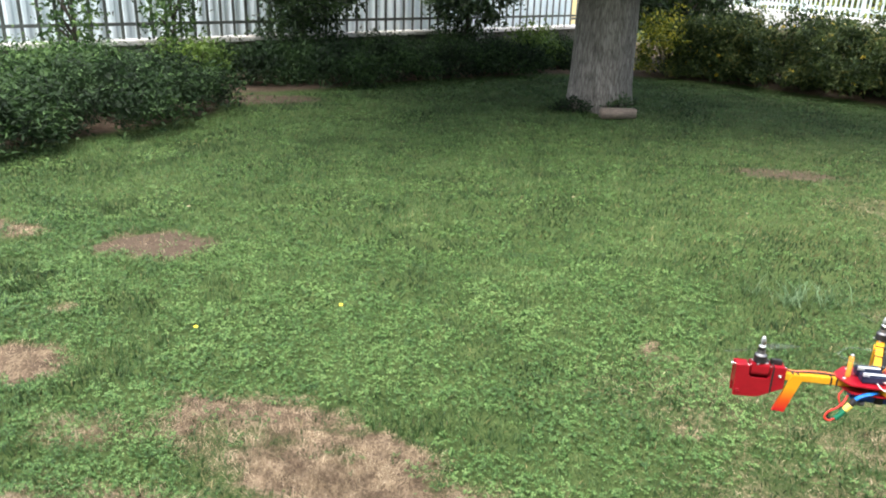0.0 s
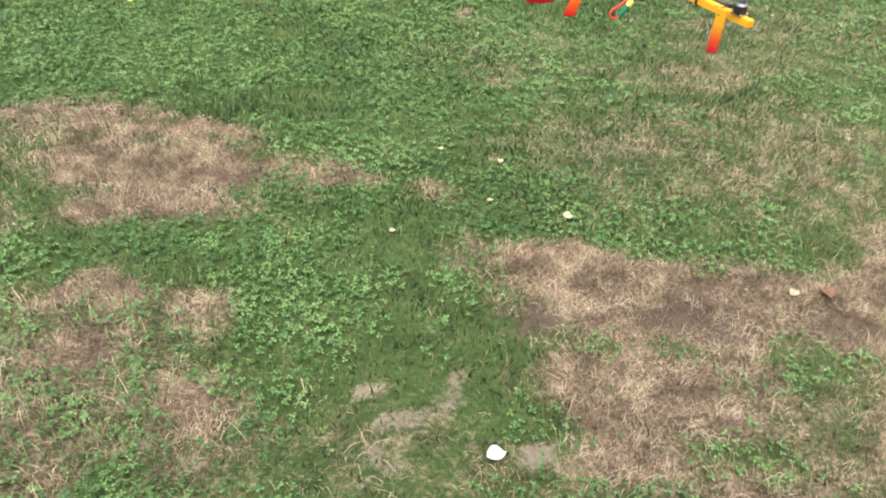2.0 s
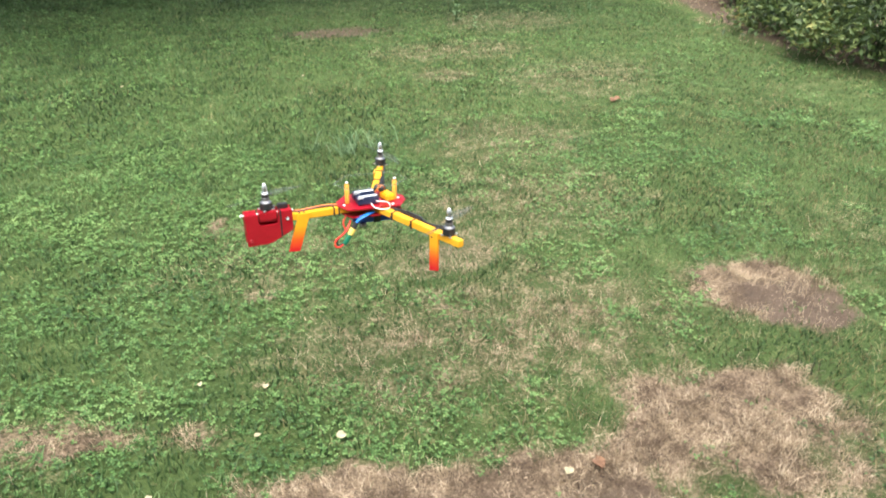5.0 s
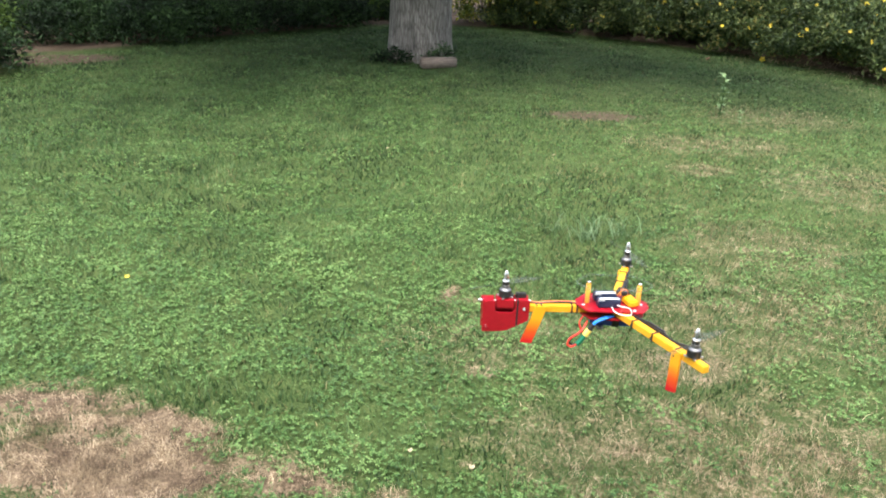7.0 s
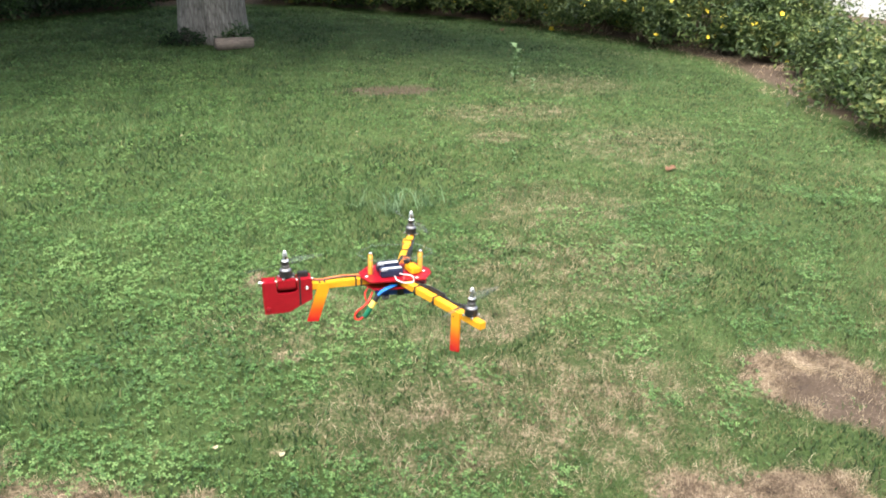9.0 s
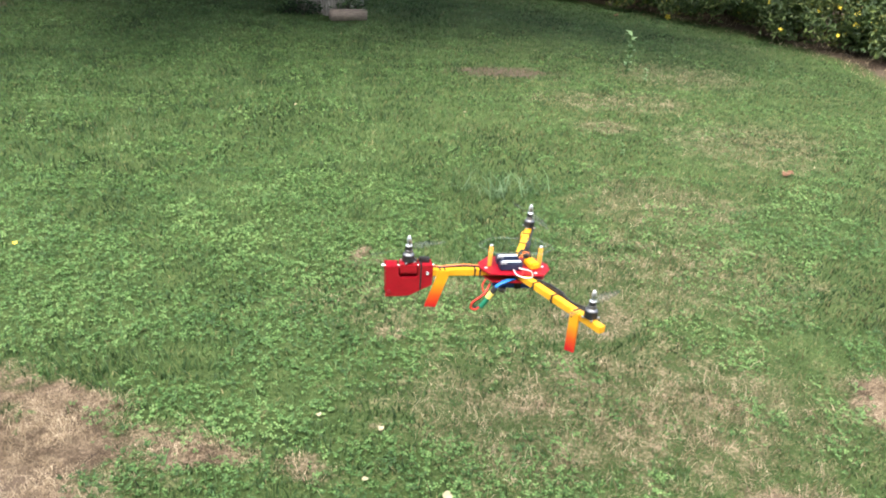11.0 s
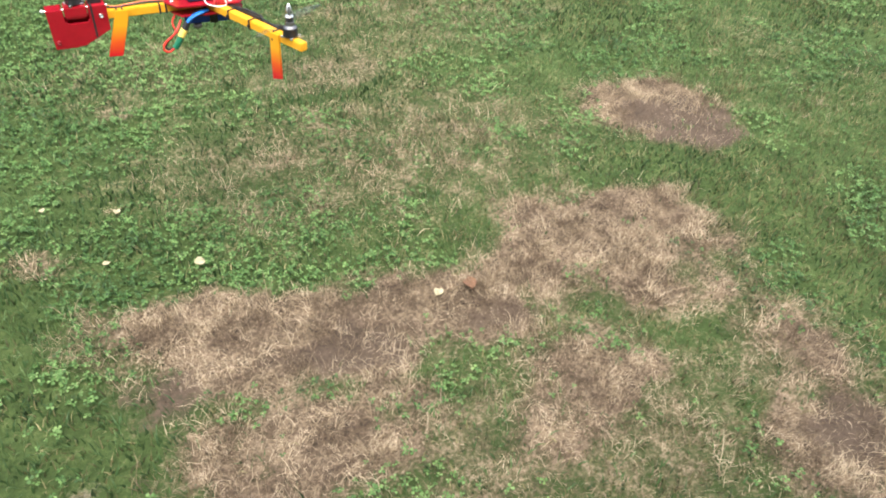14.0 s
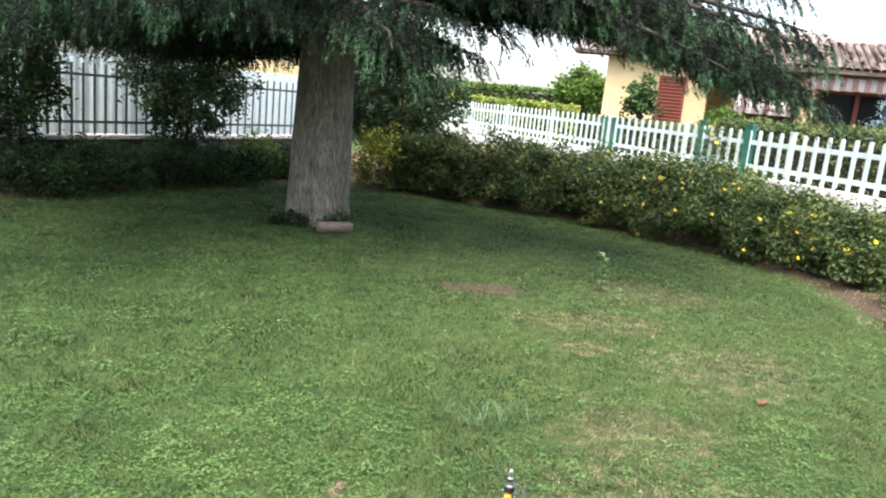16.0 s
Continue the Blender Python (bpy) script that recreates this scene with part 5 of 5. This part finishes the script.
def build_house_rest(t):
    for x0 in (1.62, 2.42, 3.22, 4.02):
        w = part("window", finish("window", box(bmesh.new(), 0.74, 0.02, 1.9, pose(x0 + 0.38, 0.42, 1.55)), M_GLASS), M_GLASS, t)
        bm = bmesh.new()
        for sx in (0.0, 0.76):
            box(bm, 0.06, 0.07, 2.4, pose(x0 + sx, 0.40, 1.3), 0.006)
        for z in (0.65, 1.75, 2.5):
            box(bm, 0.78, 0.06, 0.05, pose(x0 + 0.38, 0.40, z), 0.006)
        part("window_frame", bm, M_SHUTTER, w, at=None)
    bm = bmesh.new()
    box(bm, 8.0, 0.12, 0.18, pose(4.9, -0.42, 2.94), 0.01)
    part("fascia", bm, M_DARKWOOD, t)
    bm = bmesh.new()
    box(bm, 3.6, 0.12, 0.14, pose(-2.5, -0.30, 3.02), 0.01)
    part("fascia", bm, M_DARKWOOD, t)
    # roof: base slope and rows of barrel tiles
    bm = bmesh.new()
    box(bm, 10.4, 4.6, 0.10, pose(4.0, 1.65, 3.55, 16, 0, 0), 0.01)
    part("roof", bm, M_TILE, t)
    bm = bmesh.new()
    box(bm, 3.9, 3.4, 0.10, pose(-2.4, 1.2, 3.5, 16, 0, 0), 0.01)
    part("roof", bm, M_TILE, t)
    rnd = random.Random(8)
    tile = bmesh.new()
    n = 8
    pts = [(0.085 * math.cos(math.pi * i / n), 0.06 * math.sin(math.pi * i / n)) for i in range(n + 1)]
    ra = [tile.verts.new((x, 0, z)) for x, z in pts]
    rb = [tile.verts.new((x * 0.85, 0.44, z * 0.85)) for x, z in pts]
    for i in range(n):
        tile.faces.new((ra[i], ra[i + 1], rb[i + 1], rb[i]))
    bmesh.ops.solidify(tile, geom=tile.faces[:], thickness=0.012)
    tile = finish("roof_tile", tile, M_TILE)
    slope = radians(16)
    for c in range(38):
        for r in range(8):
            x, s = -0.7 + c * 0.18, -0.05 + r * 0.40
            part("roof_tile", tile, M_TILE, t, at=pose(x + rnd.uniform(-0.008, 0.008), -0.58 + s * math.cos(slope), 2.98 + s * math.sin(slope) + rnd.uniform(0, 0.012), 16, 0, rnd.uniform(-2, 2)))
    # sloping awning over the door and a valance along the veranda
    aw = bmesh.new()
    vs = [aw.verts.new(q) for q in ((-0.75, 0.0, 0.0), (0.75, 0.0, 0.0), (0.62, -0.95, -0.80), (-0.62, -0.95, -0.80), (0.62, -0.96, -0.98), (-0.62, -0.96, -0.98))]
    aw.faces.new((vs[0], vs[1], vs[2], vs[3]))
    aw.faces.new((vs[3], vs[2], vs[4], vs[5]))
    bmesh.ops.solidify(aw, geom=aw.faces[:], thickness=0.01)
    part("awning", aw, M_AWN, t, "white and red striped cloth", at=pose(0.35, 0.1, 2.8))
    va = bmesh.new()
    prev = None
    for i in range(121):
        x = i * 0.05
        a = va.verts.new((x, 0.015 * math.sin(x * 14), 0))
        b = va.verts.new((x, 0.02 * math.sin(x * 14 + 0.4), -0.26 - 0.03 * abs(math.sin(x * 11))))
        if prev:
            va.faces.new((prev[0], a, b, prev[1]))
        prev = (a, b)
    bmesh.ops.solidify(va, geom=va.faces[:], thickness=0.008)
    part("valance", va, M_AWN, t, "white and red striped cloth", at=pose(1.15, -0.38, 2.80))


build_house_rest(build_house())


def far_house():
    t = thing("far_house", pose(-2.6, 26.5, 0, 0, 0, 15), "yellow house behind the white sheet fence", "house")
    bm = bmesh.new()
    box(bm, 7.0, 4.0, 3.4, pose(0, 2, 1.7), 0.02)
    part("wall", bm, M_YELWALL, t)
    bm = bmesh.new()
    box(bm, 7.8, 2.9, 0.14, pose(0, 0.8, 3.8, 22, 0, 0), 0.01)
    box(bm, 7.8, 2.9, 0.14, pose(0, 3.3, 3.8, -22, 0, 0), 0.01)
    part("roof", bm, M_TILE, t)
    for x in (-1.8,):
        w = part("window", finish("window", box(bmesh.new(), 0.9, 0.06, 1.2, pose(x, -0.01, 2.4)), M_GLASS), M_GLASS, t)
        part("window_frame", box(box(bmesh.new(), 1.02, 0.05, 0.08, pose(x, -0.03, 1.76), 0.005), 1.02, 0.05, 0.08, pose(x, -0.03, 3.04), 0.005), M_SHUTTER, w)


far_house()


# ---- the tricopter ----
def build_tricopter():
    """A home-made tricopter; local x, y in its plane, arms at 180, 67 and -67 degrees."""
    t = thing("tricopter", pose(0.56, 3.12, 0.70, -2.0, 0.5, 2.2), "home-made red and yellow tricopter hovering over the lawn", "drone")
    spin = lambda a: Matrix.Rotation(radians(a), 4, 'Z')

    def at(a, r, z=0.0, side=0.0):
        return spin(a) @ Matrix.Translation((r, side, z))

    # red centre plates, elongated along the tail arm
    axis = spin(-5)
    outline = [(-0.083, -0.012), (-0.062, -0.046), (0.062, -0.046), (0.083, -0.012), (0.083, 0.014), (0.055, 0.052), (-0.055, 0.052), (-0.083, 0.014)]
    part("top_plate", plate(outline, 0.004, 0.0012), M_RED, t, at=axis @ Matrix.Translation((0, 0, 0.0105)))
    small = [(x * 0.88, y * 0.9) for x, y in outline]
    part("bottom_plate", plate(small, 0.004, 0.0012), M_RED, t, at=axis @ Matrix.Translation((0, 0, -0.0105)))
    for x, y in ((-0.068, -0.014), (0.045, -0.035), (0.066, 0.0), (-0.05, 0.038)):
        part("screw", lathe([(0.0045, 0), (0.0045, 0.0012), (0.003, 0.0026), (0.001, 0.003)], 12), M_STEEL, t, smooth=True, at=axis @ Matrix.Translation((x, y, 0.0125)))

    # arms
    def arm(a, r0, r1):
        bm = bmesh.new()
        box(bm, r1 - r0, 0.0165, 0.0165, pose((r0 + r1) / 2, 0, 0), 0.0016)
        ob = part("arm", bm, M_YEL, t, at=spin(a))
        return ob

    arms = {a: arm(a, 0.012, 0.300 if a != 180 else 0.198) for a in (180, 67, -67)}

    def zip_tie(parent, r, tail=0.0):
        bm = bmesh.new()
        w, h = 0.0185, 0.0185
        for y, z, sy, sz in ((0, h / 2, w + 0.0016, 0.0016), (0, -h / 2, w + 0.0016, 0.0016), (w / 2, 0, 0.0016, h), (-w / 2, 0, 0.0016, h)):
            box(bm, 0.0034, sy, sz, pose(r, y, z))
        box(bm, 0.006, 0.004, 0.0055, pose(r, -w / 2 - 0.002, -0.002 - tail), 0.0008)
        part("cable_tie", bm, M_BLACK, parent, "black cable tie")

    for a, rs in ((180, (0.082, 0.094, 0.165, 0.176)), (67, (0.085, 0.15, 0.215)), (-67, (0.085, 0.150, 0.222))):
        for r in rs:
            zip_tie(arms[a], r, 0.004 if r > 0.16 else 0)

    # legs: flat strips tied to the side of each arm
    def leg(a, r, slant, side):
        bm = bmesh.new()
        w, l, s = 0.0135, 0.088, slant
        vs = [(-w, 0.008), (w, 0.008), (w + s, -l + 0.004), (-w + s, -l - 0.004 if s <= 0.002 else -l + 0.002)]
        join(bm, plate(vs, 0.0045, 0.0008), pose(0, 0, 0, 90, 0, 0))
        part("leg", bm, M_LEG, t, "strip painted yellow fading to red", at=at(a, r, 0, side))

    leg(180, 0.165, 0.030, 0.0108)
    leg(67, 0.215, 0.012, 0.0108)
    leg(-67, 0.228, 0.0, -0.0108)

    # motors
    def motor(parent, m):
        body = part("motor", lathe([(0.0125, 0.0), (0.0140, 0.0012), (0.0140, 0.0165), (0.0132, 0.0175)], 32), M_BLACK, parent, "black motor can", False, at=m)
        part("bell", lathe([(0.0130, 0.0175), (0.0122, 0.0190), (0.0094, 0.0210), (0.0088, 0.0225), (0.0086, 0.0285), (0.0076, 0.0290)], 32), M_ALU, body, "dull aluminium bell", False)
        part("prop_collar", lathe([(0.0074, 0.0290), (0.0078, 0.0294), (0.0078, 0.0372), (0.0070, 0.0378)], 24), M_BLACK, body, "", False)
        part("spinner", lathe([(0.0080, 0.0378), (0.0080, 0.0390), (0.0071, 0.0394), (0.0066, 0.0460), (0.0054, 0.0540), (0.0036, 0.0598), (0.0014, 0.0630)], 28), M_STEEL, body, "polished aluminium cone", True)
        bm = bmesh.new()
        for k in range(4):
            q = spin(45 + 90 * k)
            box(bm, 0.012, 0.006, 0.0018, q @ pose(0.0125, 0, -0.0010), 0.0006)
            join(bm, lathe([(0.0028, 0), (0.0028, 0.0018), (0.001, 0.0026)], 10), q @ pose(0.0165, 0, -0.0003))
        part("mount_cross", bm, M_STEEL, body, "aluminium cross with screws")
        prop = bmesh.new()
        rng = np.linspace(0.004, 0.100, 12)
        for s in (0, 180):
            rows = []
            for r in rng:
                u = r / 0.1
                chord = 0.006 + 0.016 * math.sin(math.pi * min(u * 0.9 + 0.12, 1)) ** 0.9
                tw = radians(30 * (1 - u) + 6)
                row = []
                for c in (-0.35, 0.0, 0.35, 0.65):
                    x = c * chord
                    row.append(prop.verts.new(spin(s) @ Vector((r, x * math.cos(tw), 0.032 + x * math.sin(tw) + 0.0012 * (1 - (c / 0.5) ** 2)))))
                rows.append(row)
            for p, q in zip(rows, rows[1:]):
                for i in range(3):
                    prop.faces.new((p[i], q[i], q[i + 1], p[i + 1]))
        bmesh.ops.solidify(prop, geom=prop.faces[:], thickness=0.001)
        part("propeller", prop, M_PROP, body, "thin smoky two-blade propeller", True)
        return body

    motor(t, at(67, 0.262, 0.0105) @ spin(35))
    motor(t, at(-67, 0.262, 0.0105) @ spin(100))
    for a in (67, -67):
        part("motor_bolt", tube([(0, 0, 0), (0, 0, -0.022)], 0.0013, 8), M_STEEL, t, at=at(a, 0.268, -0.008))

    # tail: red cradle with a tilting motor block
    out = [(-0.302, 0.022), (-0.272, 0.022), (-0.272, 0.000), (-0.266, -0.006), (-0.232, -0.006), (-0.227, 0.000), (-0.227, 0.024), (-0.194, 0.024), (-0.194, -0.026), (-0.245, -0.052), (-0.262, -0.054), (-0.300, -0.054)]
    for y in (-0.0145, 0.0145):
        bm = bmesh.new()
        join(bm, plate(out, 0.005, 0.0008), pose(0, y, 0, 90, 0, 0))
        part("cradle_plate", bm, M_RED, t, "red painted plywood cradle")
    bm = bmesh.new()
    box(bm, 0.026, 0.024, 0.050, pose(-0.287, 0, -0.0035), 0.001)
    box(bm, 0.030, 0.024, 0.046, pose(-0.210, 0, 0.0), 0.001)
    box(bm, 0.060, 0.024, 0.018, pose(-0.258, 0, -0.032), 0.001)
    part("cradle_core", bm, M_RED, t)
    bm = bmesh.new()
    prof = [(-0.0165, 0.008), (0.0165, 0.008), (0.0165, -0.012), (0.011, -0.019), (0.0, -0.0215), (-0.011, -0.019), (-0.0165, -0.012)]
    join(bm, plate(prof, 0.040, 0.002), pose(-0.2495, 0, 0.018, 90, 0, 90))
    tilt = part("tilt_block", bm, M_RED, t, "red motor block on a pivot")
    motor(tilt, pose(-0.2495, 0, 0.0275, 0, 0, 20))
    part("pivot_bolt", tube([(-0.310, 0, 0.017), (-0.19, 0, 0.017)], 0.0022, 10), M_STEEL, t)
    part("pivot_nut", lathe([(0.0046, 0), (0.0046, 0.004)], 6), M_STEEL, t, at=pose(-0.305, 0, 0.017, 0, -90, 0))
    for x, z, m in ((-0.206, 0.004, M_STEEL), (-0.292, -0.040, M_RED)):
        part("screw", lathe([(0.0042, 0), (0.0042, 0.0018), (0.0028, 0.003), (0.0026, 0.0012)], 14), m, t, smooth=True, at=pose(x, -0.017, z, 90, 0, 0))
    bm = bmesh.new()
    for y, z, sy, sz in ((0, 0.0250, 0.036, 0.0016), (-0.0176, -0.006, 0.0014, 0.062), (0.0176, -0.006, 0.0014, 0.062), (0, -0.0372, 0.036, 0.0016)):
        box(bm, 0.0036, sy, sz, pose(-0.2215, y, z))
    part("strap", bm, M_BLACK, t, "black strap")
    bm = bmesh.new()
    box(bm, 0.024, 0.013, 0.024, pose(-0.212, 0.006, 0.022), 0.0015)
    join(bm, lathe([(0.006, 0), (0.006, 0.004), (0.004, 0.006)], 16), pose(-0.230, 0.004, 0.028, 0, -90, 0))
    part("servo", bm, M_BLACK, t, "small black servo")
    part("servo_arm", tube(spline([(-0.236, 0.002, 0.030), (-0.240, 0.0, 0.022), (-0.234, -0.004, 0.012)], 8), 0.003, 8), M_BLACK, t)

    # dowels and clear cover
    for x in (-0.058, 0.058):
        part("dowel", lathe([(0.0052, 0), (0.0055, 0.001), (0.0055, 0.0475), (0.0045, 0.0485)], 20), M_ORANGE, t, "orange wooden dowel", True, at=axis @ Matrix.Translation((x, -0.002, 0.0125)))
        part("screw", lathe([(0.0042, 0), (0.0042, 0.0014), (0.002, 0.003)], 12), M_STEEL, t, smooth=True, at=axis @ Matrix.Translation((x, -0.002, 0.0645)))
    lid = [(-0.086, -0.004), (-0.062, -0.040), (0.052, -0.040), (0.086, -0.008), (0.084, 0.008), (0.055, 0.048), (-0.050, 0.048), (-0.086, 0.006)]
    cover = part("clear_cover", plate(lid, 0.0022), M_ACRYL, t, "clear acrylic cover plate", at=axis @ Matrix.Translation((0, 0, 0.0625)))
    part("cover_edge", tube([(x, y, 0) for x, y in lid + lid[:1]], 0.0011, 6, False), M_ACRYLEDGE, cover)

    # electronics on the top plate
    def block(name, sx, sy, sz, x, y, z, turn, material, label, bevel=0.0025):
        bm = bmesh.new()
        box(bm, sx, sy, sz, None, bevel)
        return part(name, bm, material, t, label, at=axis @ pose(x, y, z, 0, 0, turn))

    b1 = block("control_box", 0.052, 0.024, 0.019, -0.012, -0.016, 0.0225, 6, M_NAVY, "dark control box with silver tape")
    b2 = block("control_box", 0.052, 0.024, 0.019, -0.016, 0.012, 0.0245, 6, M_NAVY, "dark control box with silver tape")
    for b in (b1, b2):
        bm = bmesh.new()
        box(bm, 0.045, 0.008, 0.0010, pose(0.001, -0.003, 0.0101), 0.0003)
        part("tape", bm, M_TAPE, b, "silver white tape")
        bm = bmesh.new()
        for k in range(6):
            box(bm, 0.0012, 0.0012, 0.006, pose(-0.026 + k * 0.0026, -0.011, 0.010))
        part("pin_header", bm, M_TAPE, b)
    block("receiver", 0.024, 0.038, 0.016, 0.040, -0.002, 0.0215, 18, M_ESC, "orange yellow receiver case", 0.003)
    block("speed_controller", 0.026, 0.030, 0.010, 0.026, 0.022, 0.034, -20, M_BLACK, "black speed controller", 0.002)

    def wire(name, pts, r, material, label=""):
        part(name, tube(spline(pts, 28), r, 7), material, t, label, True)

    A = axis
    P = lambda x, y, z: tuple(A @ Vector((x, y, z)))
    wire("white_wire", [P(0.006, -0.030, 0.022), P(0.012, -0.044, 0.026), P(0.030, -0.050, 0.024), P(0.034, -0.054, 0.012), P(0.018, -0.056, 0.010), P(-0.002, -0.052, 0.015), P(-0.006, -0.032, 0.018)], 0.0014, M_WHITEWIRE, "loop of white wire")
    wire("red_wire", [P(0.006, -0.030, 0.020), P(0.014, -0.042, 0.022), P(0.010, -0.050, 0.014), P(0.002, -0.046, 0.012)], 0.0012, M_REDWIRE)
    for k in range(5):
        wire("signal_wire", [P(0.010 + 0.003 * k, 0.004, 0.032), P(0.022, 0.010 + 0.003 * k, 0.040), P(0.036, 0.016, 0.034 + 0.002 * k), P(0.040, 0.010, 0.028)], 0.0011, (M_ORWIRE, M_BLACK, M_REDWIRE, M_ORWIRE, M_BLACK)[k])

    # battery below with strap, and its lead
    bm = bmesh.new()
    box(bm, 0.108, 0.036, 0.024, None, 0.004)
    bat = part("battery", bm, M_BLUE, t, "blue wrapped battery pack", at=axis @ pose(0.006, 0.0, -0.0255))
    bm = bmesh.new()
    box(bm, 0.026, 0.040, 0.028, None, 0.005)
    part("battery_strap", bm, M_BLACK, bat, "black strap", at=pose(0.004, 0, -0.0005))
    part("buzzer", lathe([(0.009, 0), (0.009, 0.008), (0.006, 0.009)], 16), M_ALU, t, smooth=True, at=axis @ pose(-0.024, -0.012, -0.047))
    for k in range(4):
        o = 0.0026 * (k - 1.5)
        wire("battery_lead", [P(0.000, -0.030 + o, -0.004), P(-0.022, -0.042 + o, -0.006), P(-0.042, -0.046 + o, -0.016), P(-0.054, -0.048 + o * 0.6, -0.034)], 0.0025, M_BLUEWIRE, "blue wire")
    wire("tape_sleeve", [P(-0.046, -0.047, -0.020), P(-0.054, -0.048, -0.034)], 0.0066, M_BLACK)
    wire("tape_sleeve", [P(-0.054, -0.048, -0.034), P(-0.063, -0.049, -0.048)], 0.0072, M_YELTAPE, "yellow tape")
    wire("tape_sleeve", [P(-0.063, -0.049, -0.048), P(-0.071, -0.050, -0.061), P(-0.078, -0.050, -0.071)], 0.0064, M_GRNTAPE, "green tape")
    wire("red_lead", [P(-0.078, -0.050, -0.070), P(-0.090, -0.050, -0.078), P(-0.100, -0.050, -0.073), P(-0.096, -0.048, -0.060), P(-0.078, -0.046, -0.046), P(-0.066, -0.040, -0.034), P(-0.056, -0.026, -0.022)], 0.0024, M_REDWIRE, "red battery lead")
    wire("black_lead", [P(-0.076, -0.047, -0.069), P(-0.088, -0.047, -0.074), P(-0.095, -0.047, -0.069), P(-0.091, -0.045, -0.058), P(-0.074, -0.042, -0.044), P(-0.060, -0.030, -0.030)], 0.0022, M_BLACK)
    wire("red_lead", [P(-0.064, -0.020, -0.010), P(-0.074, -0.026, -0.026), P(-0.070, -0.034, -0.042), P(-0.062, -0.038, -0.048)], 0.0018, M_REDWIRE)

    # wiring along the arms
    for k, m in enumerate((M_BLACK, M_REDWIRE, M_ORWIRE)):
        o = 0.0026 * k
        wire("arm_wire", [(-0.075, 0.004 + o, 0.010), (-0.115, 0.004 + o, 0.013), (-0.150, 0.003 + o, 0.0115), (-0.176, 0.002 + o, 0.010), (-0.206, 0.006, 0.016)], 0.0015, m)
    for a, s in ((67, -1), (-67, 1)):
        q = spin(a)
        for k in range(3):
            o = 0.003 * k
            wire("motor_wire", [tuple(q @ Vector(p)) for p in ((0.07, s * 0.010, 0.004 + o), (0.13, s * 0.015, 0.008 + o), (0.19, s * 0.013, 0.002 + o), (0.235, s * 0.013, 0.010 + o), (0.252, s * 0.008, 0.014))], 0.0018, M_BLACK)
        bm = bmesh.new()
        box(bm, 0.055, 0.010, 0.019, None, 0.003)
        part("speed_controller", bm, M_BLACK, t, "black sleeved speed controller", at=q @ pose(0.135, s * 0.0145, 0.006))


build_tricopter()
